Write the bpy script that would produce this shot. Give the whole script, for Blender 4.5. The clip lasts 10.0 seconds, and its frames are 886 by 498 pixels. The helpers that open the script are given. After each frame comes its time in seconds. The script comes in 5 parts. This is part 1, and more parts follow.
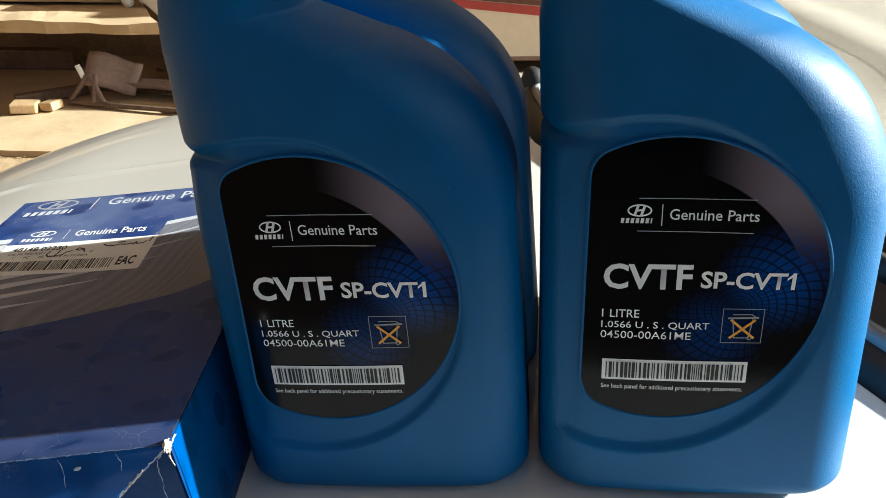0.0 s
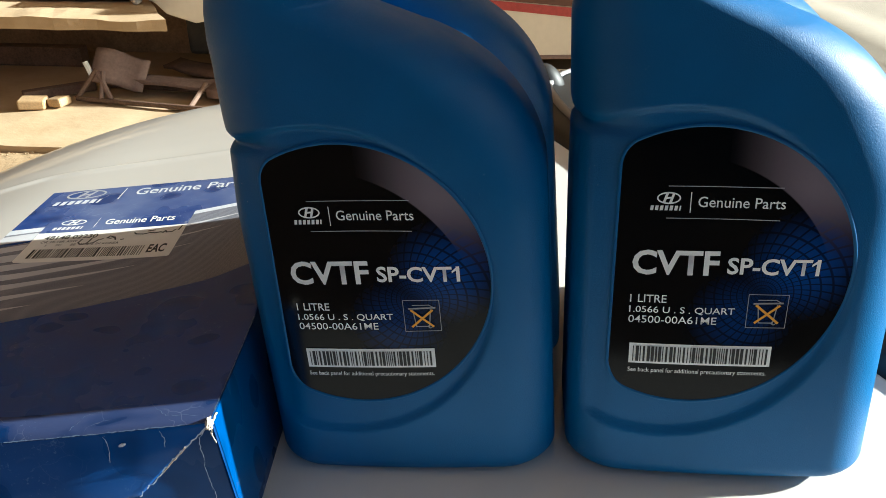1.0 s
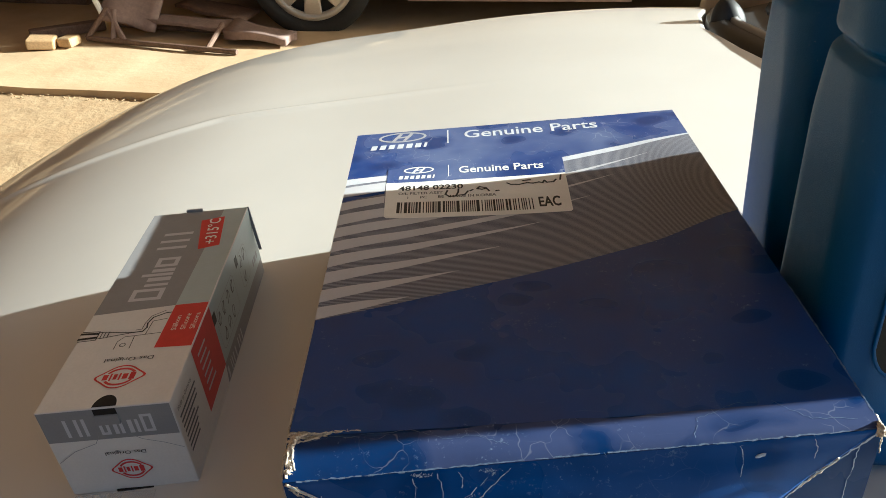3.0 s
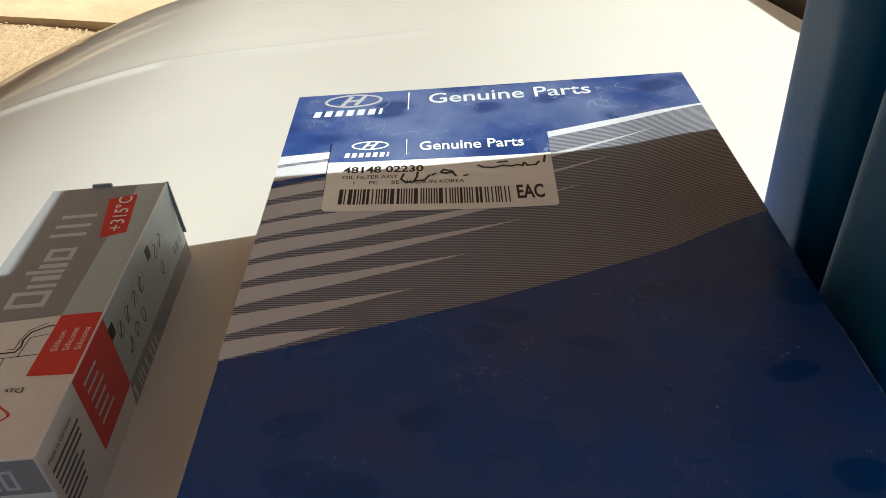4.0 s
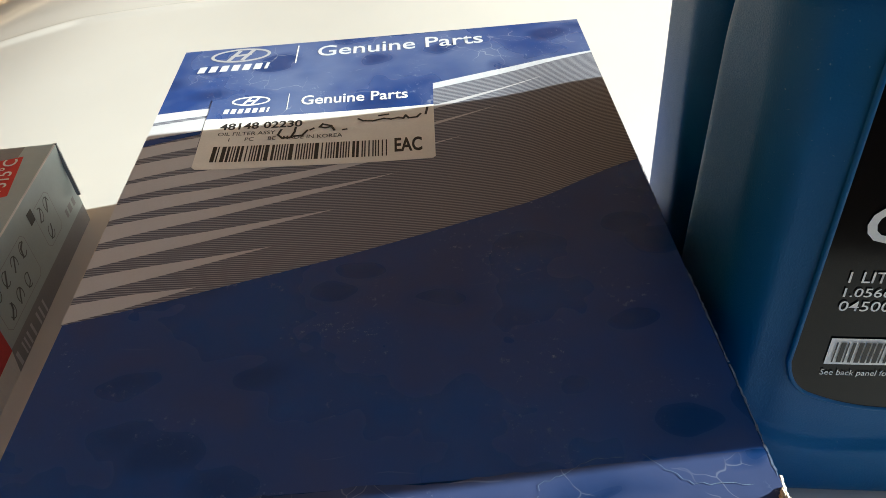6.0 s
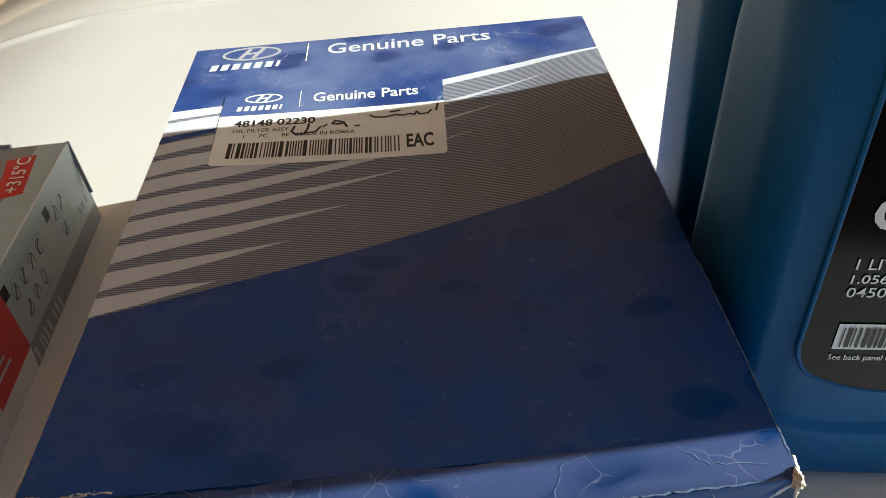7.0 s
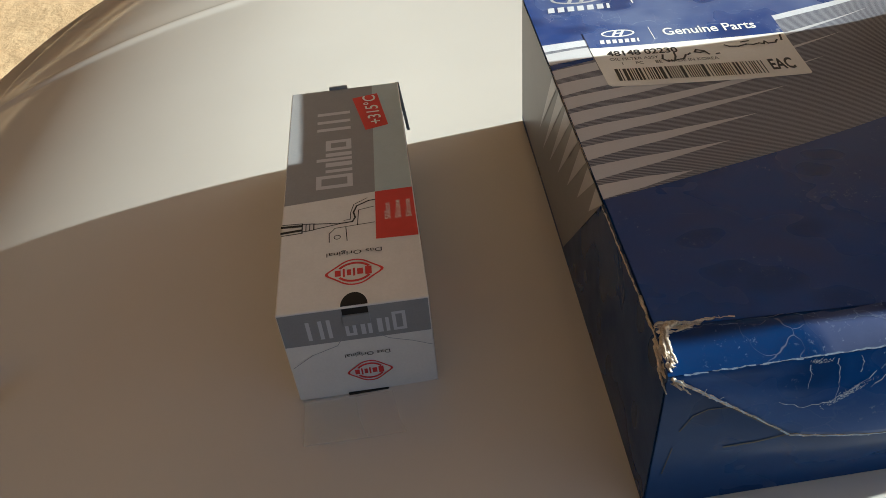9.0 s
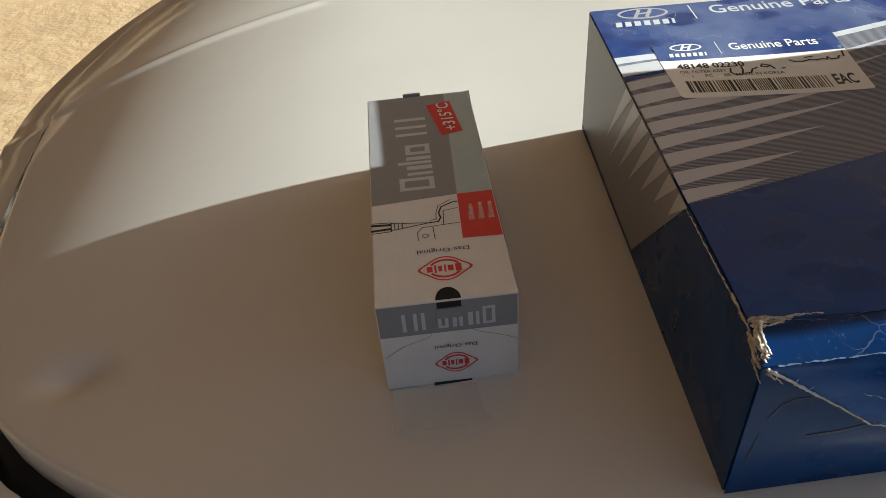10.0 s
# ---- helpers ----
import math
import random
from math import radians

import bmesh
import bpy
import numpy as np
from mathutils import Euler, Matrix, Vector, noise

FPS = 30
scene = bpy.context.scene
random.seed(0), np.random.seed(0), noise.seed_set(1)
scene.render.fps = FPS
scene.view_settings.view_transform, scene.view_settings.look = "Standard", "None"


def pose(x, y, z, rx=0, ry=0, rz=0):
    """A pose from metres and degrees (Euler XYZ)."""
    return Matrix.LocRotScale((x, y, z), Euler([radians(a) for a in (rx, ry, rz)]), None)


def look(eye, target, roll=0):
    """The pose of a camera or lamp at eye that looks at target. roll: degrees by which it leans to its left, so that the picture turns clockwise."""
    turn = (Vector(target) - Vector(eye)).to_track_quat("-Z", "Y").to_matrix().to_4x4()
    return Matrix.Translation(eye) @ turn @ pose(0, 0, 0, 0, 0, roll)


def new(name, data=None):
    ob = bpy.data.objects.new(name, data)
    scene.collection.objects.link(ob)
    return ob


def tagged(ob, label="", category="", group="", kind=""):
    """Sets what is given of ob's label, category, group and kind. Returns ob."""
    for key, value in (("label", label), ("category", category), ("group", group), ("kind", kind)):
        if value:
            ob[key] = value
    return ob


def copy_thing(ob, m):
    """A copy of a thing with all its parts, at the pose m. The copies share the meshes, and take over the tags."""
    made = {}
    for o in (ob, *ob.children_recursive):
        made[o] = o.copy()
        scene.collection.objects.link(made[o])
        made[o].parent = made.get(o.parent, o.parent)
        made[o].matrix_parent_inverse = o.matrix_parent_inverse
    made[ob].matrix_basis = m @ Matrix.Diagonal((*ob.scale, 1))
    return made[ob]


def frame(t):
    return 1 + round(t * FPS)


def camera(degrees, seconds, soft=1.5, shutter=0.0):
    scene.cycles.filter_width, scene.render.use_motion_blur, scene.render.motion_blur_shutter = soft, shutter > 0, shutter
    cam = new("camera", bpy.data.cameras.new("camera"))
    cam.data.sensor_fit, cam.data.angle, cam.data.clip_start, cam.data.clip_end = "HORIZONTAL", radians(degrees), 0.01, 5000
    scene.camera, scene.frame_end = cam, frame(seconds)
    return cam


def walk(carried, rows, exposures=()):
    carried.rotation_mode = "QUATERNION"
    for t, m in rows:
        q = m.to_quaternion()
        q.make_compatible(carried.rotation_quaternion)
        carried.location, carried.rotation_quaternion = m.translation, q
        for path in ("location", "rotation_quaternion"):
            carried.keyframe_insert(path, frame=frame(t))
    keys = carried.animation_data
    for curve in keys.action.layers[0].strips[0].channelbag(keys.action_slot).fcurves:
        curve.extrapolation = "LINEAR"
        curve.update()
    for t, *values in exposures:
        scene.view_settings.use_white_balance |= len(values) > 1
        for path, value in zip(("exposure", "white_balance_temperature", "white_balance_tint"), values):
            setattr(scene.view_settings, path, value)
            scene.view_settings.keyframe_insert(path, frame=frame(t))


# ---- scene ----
# ---------------------------------------------------------------- camera
# The frame of the things on the bonnet: x to the right, y away, z off the paint, origin at the carton's front corner.
F = pose(0, 0, 0.938, 0, -5.8, 0)
cam = camera(60.9, 10.0, 0.85)
PATH = [
    (0, (0.2604, -0.1773, 0.1558), (0.1993, 0.7005, -0.3192), -7.00),
    (0.2, (0.2616, -0.1786, 0.1576), (0.2001, 0.6996, -0.3168), -6.96),
    (0.5, (0.2608, -0.1804, 0.1549), (0.1977, 0.6974, -0.3200), -6.97),
    (1, (0.2504, -0.1860, 0.1565), (0.1850, 0.6911, -0.3194), -6.80),
    (1.5, (0.2091, -0.2065, 0.1625), (0.1456, 0.6719, -0.3112), -6.74),
    (1.8, (0.1534, -0.2196, 0.1719), (0.0916, 0.6583, -0.3029), -6.69),
    (2, (0.1087, -0.2180, 0.1796), (0.0479, 0.6604, -0.2945), -6.70),
    (2.2, (0.0702, -0.2120, 0.1820), (0.0127, 0.6661, -0.2930), -6.51),
    (3.3, (0.0552, -0.1070, 0.1419), (0.0158, 0.7205, -0.4182), -5.54),
    (3.5, (0.0690, -0.0915, 0.1390), (0.0378, 0.7298, -0.4307), -5.01),
    (4, (0.0640, -0.0738, 0.1339), (0.0343, 0.7206, -0.4727), -4.75),
    (4.5, (0.0591, -0.0740, 0.1375), (0.0283, 0.7117, -0.4803), -5.01),
    (5, (0.0874, -0.0805, 0.1249), (0.0618, 0.6893, -0.5128), -4.96),
    (5.5, (0.0980, -0.0715, 0.1262), (0.0835, 0.6901, -0.5216), -5.00),
    (7, (0.0909, -0.0770, 0.1316), (0.0909, 0.6786, -0.5235), -5.26),
    (7.5, (0.0881, -0.0777, 0.1317), (0.0869, 0.6765, -0.5249), -5.25),
    (8, (0.0639, -0.0875, 0.1324), (0.0728, 0.6645, -0.5266), -5.15),
    (8.2, (0.0467, -0.0919, 0.1368), (0.0528, 0.6630, -0.5190), -5.14),
    (8.5, (0.0151, -0.0996, 0.1380), (0.0298, 0.6593, -0.5130), -5.10),
    (8.8, (-0.0102, -0.1048, 0.1361), (0.0006, 0.6462, -0.5242), -5.72),
    (9, (-0.0524, -0.1134, 0.1402), (-0.0369, 0.6378, -0.5196), -5.38),
    (9.2, (-0.0799, -0.1194, 0.1450), (-0.0647, 0.6342, -0.5121), -4.68),
    (9.5, (-0.0922, -0.1217, 0.1446), (-0.0881, 0.6334, -0.5110), -4.73),
    (10, (-0.0794, -0.1252, 0.1495), (-0.0757, 0.6342, -0.5011), -4.96),
]
EXPOSURES = [(0.0, 1.82, 5300, -1), (2.0, 1.90, 5350, -1), (3.5, 1.92, 5350, -1), (5.0, 2.03, 5350, -1), (7.5, 2.05, 5350, -1), (9.0, 1.76, 5350, -1), (10.0, 1.69, 5350, -1)]
walk(cam, [(t, F @ look(eye, target, roll)) for t, eye, target, roll in PATH], EXPOSURES)

# ---------------------------------------------------------------- light
SUN_EL, SUN_AZ = radians(15.2), math.atan(0.10)
sun_way = F.to_3x3() @ Vector((math.cos(SUN_EL) * math.cos(SUN_AZ), math.cos(SUN_EL) * math.sin(SUN_AZ), math.sin(SUN_EL)))
sun = new("sun", bpy.data.lights.new("sun", "SUN"))
sun.data.energy, sun.data.angle, sun.data.color = 4.6, radians(0.5), (1.0, 0.90, 0.75)
sun.matrix_world = look(sun_way * 20, (0, 0, 0))

world = bpy.data.worlds.new("sky")
scene.world = world
world.use_nodes = True
wn = world.node_tree.nodes
sky = wn.new("ShaderNodeTexSky")
sky.sky_type, sky.sun_disc = "NISHITA", False
sky.air_density, sky.dust_density, sky.ozone_density = 1.0, 5.0, 0.6
sky.sun_elevation = math.asin(sun_way.z)
sky.sun_rotation = math.atan2(sun_way.x, sun_way.y)
wn["Background"].inputs["Strength"].default_value = 0.0425
world.node_tree.links.new(sky.outputs[0], wn["Background"].inputs["Color"])


# ---------------------------------------------------------------- materials
class Mat:
    """A node material with short ways to wire it."""

    def __init__(self, name, colour=(0.5, 0.5, 0.5), rough=0.5, metal=0.0, coat=0.0, coat_rough=0.03, spec=0.5):
        self.m = bpy.data.materials.new(name)
        self.m.use_nodes = True
        self.t = self.m.node_tree
        self.b = self.t.nodes["Principled BSDF"]
        self.set("Base Color", (*colour, 1))
        self.set("Roughness", rough)
        self.set("Metallic", metal)
        self.set("Coat Weight", coat)
        self.set("Coat Roughness", coat_rough)
        self.set("Specular IOR Level", spec)
        self.coord = None

    def set(self, name, value):
        if hasattr(value, "is_linked"):
            self.t.links.new(value, self.b.inputs[name])
        else:
            self.b.inputs[name].default_value = value

    def node(self, kind, **inputs):
        n = self.t.nodes.new(kind)
        for k, v in inputs.items():
            k = k.replace("_", " ")
            if hasattr(v, "is_linked"):
                self.t.links.new(v, n.inputs[k])
            else:
                n.inputs[k].default_value = v
        return n

    def where(self):
        if self.coord is None:
            self.coord = self.t.nodes.new("ShaderNodeTexCoord").outputs["Object"]
        return self.coord

    def noise(self, scale, detail=4, rough=0.55, where=None):
        return self.node("ShaderNodeTexNoise", Vector=where or self.where(), Scale=scale, Detail=detail, Roughness=rough).outputs["Fac"]

    def ramp(self, fac, *stops):
        n = self.t.nodes.new("ShaderNodeValToRGB")
        self.t.links.new(fac, n.inputs[0])
        while len(n.color_ramp.elements) < len(stops):
            n.color_ramp.elements.new(0.5)
        for e, (p, c) in zip(n.color_ramp.elements, stops):
            e.position, e.color = p, (*c, 1) if not isinstance(c, float) else (c, c, c, 1)
        return n.outputs[0]

    def mix(self, fac, a, b, mode="MIX"):
        n = self.t.nodes.new("ShaderNodeMix")
        n.data_type, n.blend_type = "RGBA", mode
        for i, v in ((0, fac), (6, a), (7, b)):
            if hasattr(v, "is_linked"):
                self.t.links.new(v, n.inputs[i])
            else:
                n.inputs[i].default_value = v if i == 0 else (*v, 1)
        return n.outputs[2]

    def math(self, op, a, b=0.0, clamp=False):
        n = self.t.nodes.new("ShaderNodeMath")
        n.operation, n.use_clamp = op, clamp
        for i, v in enumerate((a, b)):
            if hasattr(v, "is_linked"):
                self.t.links.new(v, n.inputs[i])
            else:
                n.inputs[i].default_value = v
        return n.outputs[0]

    def bump(self, height, strength=0.3, distance=0.001):
        n = self.node("ShaderNodeBump", Height=height, Strength=strength, Distance=distance)
        self.t.links.new(n.outputs[0], self.b.inputs["Normal"])
        return self


def plain(name, colour, rough=0.5, vary=0.25, scale=60.0, **more):
    """A surface of one pigment with grain and faint blotches."""
    m = Mat(name, colour, rough, **more)
    dark = tuple(c * (1 - vary) for c in colour)
    light = tuple(min(1, c * (1 + vary)) for c in colour)
    f = m.mix(0.5, m.ramp(m.noise(scale), (0.3, 0.0), (0.7, 1.0)), m.ramp(m.noise(scale * 9, 3), (0.3, 0.0), (0.7, 1.0)))
    m.set("Base Color", m.mix(f, dark, light))
    return m


paint = Mat("car_paint", (0.72, 0.70, 0.65), 0.45, coat=0.55, coat_rough=0.07, spec=0.2)
f = paint.ramp(paint.noise(7, 5), (0.35, 0.0), (0.75, 1.0))
paint.set("Base Color", paint.mix(f, (0.635, 0.61, 0.57), (0.675, 0.65, 0.61)))
dust = paint.ramp(paint.noise(900, 2), (0.62, 0.0), (0.75, 1.0))
paint.set("Roughness", paint.mix(dust, (0.45, 0.45, 0.45), (0.6, 0.6, 0.6)))
PAINT = paint.m

plastic = Mat("blue_plastic", (0.005, 0.095, 0.26), 0.42, spec=0.31)
f = plastic.ramp(plastic.noise(35, 5), (0.3, 0.0), (0.75, 1.0))
plastic.set("Base Color", plastic.mix(f, (0.005, 0.094, 0.260), (0.007, 0.112, 0.308)))
plastic.set("Roughness", plastic.mix(plastic.noise(300, 3), (0.42, 0.42, 0.42), (0.52, 0.52, 0.52)))
specks = plastic.math("MULTIPLY", plastic.ramp(plastic.noise(1500, 2, 0.6), (0.70, 0.0), (0.76, 1.0)), plastic.ramp(plastic.noise(28, 3), (0.50, 0.0), (0.66, 1.0)))
plastic.set("Base Color", plastic.mix(plastic.math("MULTIPLY", specks, 0.5), plastic.b.inputs["Base Color"].links[0].from_socket, (0.30, 0.42, 0.52)))
plastic.bump(plastic.noise(2200, 3), 0.42, 0.0003)
PLASTIC = plastic.m

CAP = plain("cap_plastic", (0.02, 0.02, 0.022), 0.4).m
BLACK_TRIM = plain("black_trim", (0.018, 0.018, 0.019), 0.55, 0.3, 200).m
RUBBER = plain("rubber", (0.016, 0.015, 0.014), 0.8, 0.4, 120).m
WHITE_INK = plain("white_ink", (0.86, 0.86, 0.84), 0.4, 0.06, 400).m
PALE_INK = plain("dulled_white_ink", (0.62, 0.64, 0.69), 0.4, 0.15, 120).m
BLACK_INK = plain("black_ink", (0.012, 0.012, 0.014), 0.45, 0.1, 400).m
ORANGE_INK = plain("orange_ink", (0.75, 0.36, 0.02), 0.45, 0.08, 400).m
GREY_INK = plain("grey_ink", (0.30, 0.31, 0.33), 0.45, 0.1, 400).m
SIGN_INK = plain("dark_grey_ink", (0.10, 0.105, 0.11), 0.45, 0.1, 400).m
RED_INK = plain("red_ink", (0.62, 0.035, 0.035), 0.4, 0.08, 300).m
SILVER_INK = plain("silver_ink", (0.55, 0.56, 0.60), 0.35, 0.1, 300, metal=0.3).m
PAPER = plain("sticker_paper", (0.86, 0.83, 0.77), 0.5, 0.05, 150).m
CARD_WHITE = plain("white_card", (0.77, 0.74, 0.70), 0.42, 0.05, 120).m
CARD_GREY = plain("grey_card", (0.27, 0.27, 0.28), 0.4, 0.06, 150).m
CARD_TEAL = plain("pale_teal_card", (0.44, 0.52, 0.53), 0.35, 0.05, 150).m
TORN = plain("torn_board", (0.58, 0.50, 0.40), 0.9, 0.6, 420).m
RUBBED = plain("rubbed_ink", (0.10, 0.15, 0.25), 0.6, 0.6, 700).m
SCUFF = plain("scuffed_white", (0.46, 0.54, 0.66), 0.7, 0.35, 900).m
HOLE = plain("hole_dark", (0.012, 0.011, 0.010), 0.8).m


def card_blue(name, deep, light, haze, stain, crackle, seed=0.0, spec=0.5, film=(0.030, 0.040, 0.092), coat=0.3, edge=(0.36, 0.62), grain=24, clean=None):
    """Glossy printed board: a dull handled film with darker finger marks wiped through it, pale rubbed specks, fine scratches and cracked ink."""
    m = Mat(name, deep, 0.3, coat=coat, coat_rough=0.14, spec=spec)
    at = m.node("ShaderNodeVectorMath", Vector=m.where()).outputs[0]
    at.node.operation = "ADD"
    at.node.inputs[1].default_value = (seed, seed * 0.7, 0)
    c = m.mix(m.noise(14, 3, 0.5, at), deep, light)
    # wiped film: broad and soft
    film_at = m.ramp(m.noise(grain, 3, 0.55, at), (edge[0], 0.0), (edge[1], 1.0))
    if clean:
        # the film, toned for sunlit sheen, stops towards one end where ink is laid bare
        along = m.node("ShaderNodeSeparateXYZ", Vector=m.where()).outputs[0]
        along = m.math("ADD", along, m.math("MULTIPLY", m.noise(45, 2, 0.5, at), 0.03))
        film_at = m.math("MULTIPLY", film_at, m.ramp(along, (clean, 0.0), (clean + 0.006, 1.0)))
    # oval finger marks
    bent = m.mix(0.010, at, m.node("ShaderNodeTexNoise", Vector=at, Scale=40.0).outputs["Color"])
    turned = m.node("ShaderNodeMapping", Vector=bent, Rotation=(0, 0, 0.6), Scale=(1.0, 1.7, 1.0)).outputs[0]
    cells = m.node("ShaderNodeTexVoronoi", Vector=turned, Scale=40.0)
    cells.feature = "SMOOTH_F1"
    cells.inputs["Smoothness"].default_value = 0.25
    marks = m.math("MULTIPLY", m.ramp(cells.outputs["Distance"], (0.22, 1.0), (0.42, 0.0)), m.ramp(m.noise(17, 2, 0.5, turned), (0.30, 0.0), (0.46, 1.0)))
    dull = m.math("MULTIPLY", film_at, m.math("SUBTRACT", 1.0, m.math("MULTIPLY", marks, 0.85)), True)
    c = m.mix(m.math("MULTIPLY", marks, 0.5), c, tuple(v * 0.45 for v in deep))
    c = m.mix(m.math("MULTIPLY", dull, haze), c, film)
    spread = m.ramp(m.noise(30, 3, 0.6, at), (0.51, 0.0), (0.66, 1.0))
    speck = m.ramp(m.noise(520, 5, 0.75, at), (0.59, 0.0), (0.69, 1.0))
    c = m.mix(m.math("MULTIPLY", m.math("MULTIPLY", speck, spread), stain), c, (0.30, 0.38, 0.52))
    # fine scratches, drawn out along one way
    long = m.node("ShaderNodeMapping", Vector=bent, Rotation=(0, 0, -0.5), Scale=(30.0, 900.0, 90.0)).outputs[0]
    scratch = m.math("MULTIPLY", m.ramp(m.noise(1.0, 2, 0.5, long), (0.71, 0.0), (0.76, 1.0)), m.ramp(m.noise(20, 2, 0.5, at), (0.55, 0.0), (0.65, 1.0)))
    c = m.mix(m.math("MULTIPLY", scratch, 0.35 * stain), c, (0.30, 0.36, 0.46))
    vor = m.node("ShaderNodeTexVoronoi", Vector=m.mix(0.012, at, m.node("ShaderNodeTexNoise", Vector=at, Scale=90.0).outputs["Color"]), Scale=95.0)
    vor.feature = "DISTANCE_TO_EDGE"
    line = m.ramp(vor.outputs["Distance"], (0.004, 1.0), (0.016, 0.0))
    part_of = m.ramp(m.noise(48, 3, 0.6, at), (0.52, 0.0), (0.60, 1.0))
    c = m.mix(m.math("MULTIPLY", m.math("MULTIPLY", line, part_of), crackle), c, (0.58, 0.62, 0.70))
    m.set("Base Color", c)
    m.set("Roughness", m.mix(dull, (0.20, 0.20, 0.20), (0.40, 0.40, 0.40)))
    m.bump(m.mix(0.3, m.noise(26, 3), m.noise(160, 3)), 0.14, 0.002)
    return m.m


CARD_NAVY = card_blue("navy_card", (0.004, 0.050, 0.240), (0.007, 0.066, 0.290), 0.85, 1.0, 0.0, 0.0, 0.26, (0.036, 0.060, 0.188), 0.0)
CARD_HEADER = card_blue("royal_blue_card", (0.009, 0.038, 0.180), (0.016, 0.056, 0.235), 0.85, 1.0, 0.30, 3.1, 0.4, (0.125, 0.165, 0.310), 0.12)
CARD_STRIP = card_blue("side_blue_card", (0.004, 0.044, 0.175), (0.006, 0.062, 0.225), 0.15, 0.30, 0.06, 1.7, 0.05, (0.010, 0.030, 0.11), 0.0)
CARD_FLAP = card_blue("flap_blue_card", (0.007, 0.066, 0.275), (0.010, 0.084, 0.330), 0.35, 0.6, 0.04, 1.7, 0.18, (0.026, 0.062, 0.200), 0.0)
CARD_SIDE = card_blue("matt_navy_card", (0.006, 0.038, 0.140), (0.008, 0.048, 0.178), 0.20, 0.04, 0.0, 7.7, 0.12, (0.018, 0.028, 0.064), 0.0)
# worn crease board; its film colour also holds the sheen of low sun
CARD_WORN_LIT = card_blue("rubbed_sunlit_card", (0.004, 0.026, 0.108), (0.006, 0.034, 0.135), 0.92, 1.0, 0.15, 5.3, 0.25, (0.046, 0.066, 0.165), 0.0, (0.37, 0.48), 36, 0.052)

# grey printed field with fine ruled lines
m = Mat("ruled_grey_card", (0.2, 0.2, 0.21), 0.34, spec=0.2)
sep = m.node("ShaderNodeSeparateXYZ", Vector=m.where())
wave = m.math("SINE", m.math("MULTIPLY", m.math("ADD", sep.outputs[1], m.math("MULTIPLY", sep.outputs[0], 0.02)), 2 * math.pi / 0.00084))
line = m.ramp(wave, (0.35, 0.0), (0.65, 1.0))
m.set("Base Color", m.mix(line, (0.115, 0.120, 0.158), (0.37, 0.378, 0.42)))
CARD_RULED = m.m


# label: near black, with a grey-violet crescent and a blue lattice
def label_material():
    m = Mat("bottle_label", (0.01, 0.01, 0.012), 0.2, spec=0.17)
    sep = m.node("ShaderNodeSeparateXYZ", Vector=m.where())
    x, z = sep.outputs[0], sep.outputs[2]

    def dist(cx, cz):
        dx, dz = m.math("SUBTRACT", x, cx), m.math("SUBTRACT", z, cz)
        return m.math("SQRT", m.math("ADD", m.math("MULTIPLY", dx, dx), m.math("MULTIPLY", dz, dz)))

    def step(v, lo, hi):
        n = m.t.nodes.new("ShaderNodeMapRange")
        m.t.links.new(v, n.inputs[0])
        n.inputs[1].default_value, n.inputs[2].default_value = lo, hi
        n.interpolation_type = "SMOOTHSTEP"
        return n.outputs[0]

    cres = m.math("MULTIPLY", step(dist(-0.0185, 0.0703), 0.0494, 0.0499), step(z, 0.078, 0.112))
    cres = m.math("MULTIPLY", cres, step(x, -0.006, 0.022))
    violet = m.mix(step(z, 0.085, 0.112), (0.052, 0.040, 0.095), (0.23, 0.19, 0.225))
    colour = m.mix(m.math("MULTIPLY", cres, 0.9), (0.0025, 0.003, 0.004), violet)
    # net of rings and spokes drawn towards one point
    dx, dz = m.math("SUBTRACT", x, 0.0100), m.math("SUBTRACT", z, 0.0735)
    far = m.math("ADD", dist(0.0100, 0.0735), 0.004)
    spin = m.math("ADD", m.math("ARCTAN2", dz, dx), m.math("MULTIPLY", far, 14.0))
    spoke = m.math("SINE", m.math("MULTIPLY", spin, 44.0))
    hoop = m.math("SINE", m.math("MULTIPLY", m.math("LOGARITHM", far, math.e), 40.0))
    lat = m.math("MULTIPLY", step(spoke, -0.98, -0.65), step(hoop, -0.98, -0.65))
    glow = m.math("SUBTRACT", 1.0, step(dist(0.0215, 0.0835), 0.003, 0.021))
    low = m.math("MULTIPLY", m.math("SUBTRACT", 1.0, step(dist(0.0040, 0.0645), 0.002, 0.019)), 0.55)
    fac = m.math("MULTIPLY", m.math("MAXIMUM", glow, low), m.math("ADD", m.math("MULTIPLY", lat, 0.75), 0.25))
    colour = m.mix(fac, colour, (0.006, 0.048, 0.22))
    m.set("Base Color", colour)
    m.set("Roughness", m.mix(m.noise(500, 3), (0.10, 0.10, 0.10), (0.18, 0.18, 0.18)))
    return m.m


LABEL = label_material()

sand = Mat("sand", (0.5, 0.36, 0.2), 0.95)
f = sand.ramp(sand.noise(1.3, 6, 0.6), (0.3, 0.0), (0.7, 1.0))
g = sand.ramp(sand.noise(9, 4, 0.6), (0.40, 0.0), (0.66, 1.0))
tone = sand.mix(g, sand.mix(f, (0.31, 0.20, 0.10), (0.39, 0.27, 0.145)), (0.41, 0.295, 0.165))
damp = sand.ramp(sand.noise(4.5, 3, 0.55), (0.58, 0.0), (0.66, 1.0))
tone = sand.mix(sand.math("MULTIPLY", damp, 0.45), tone, (0.22, 0.135, 0.06))
grit = sand.ramp(sand.noise(160, 3, 0.6), (0.40, 0.0), (0.62, 1.0))
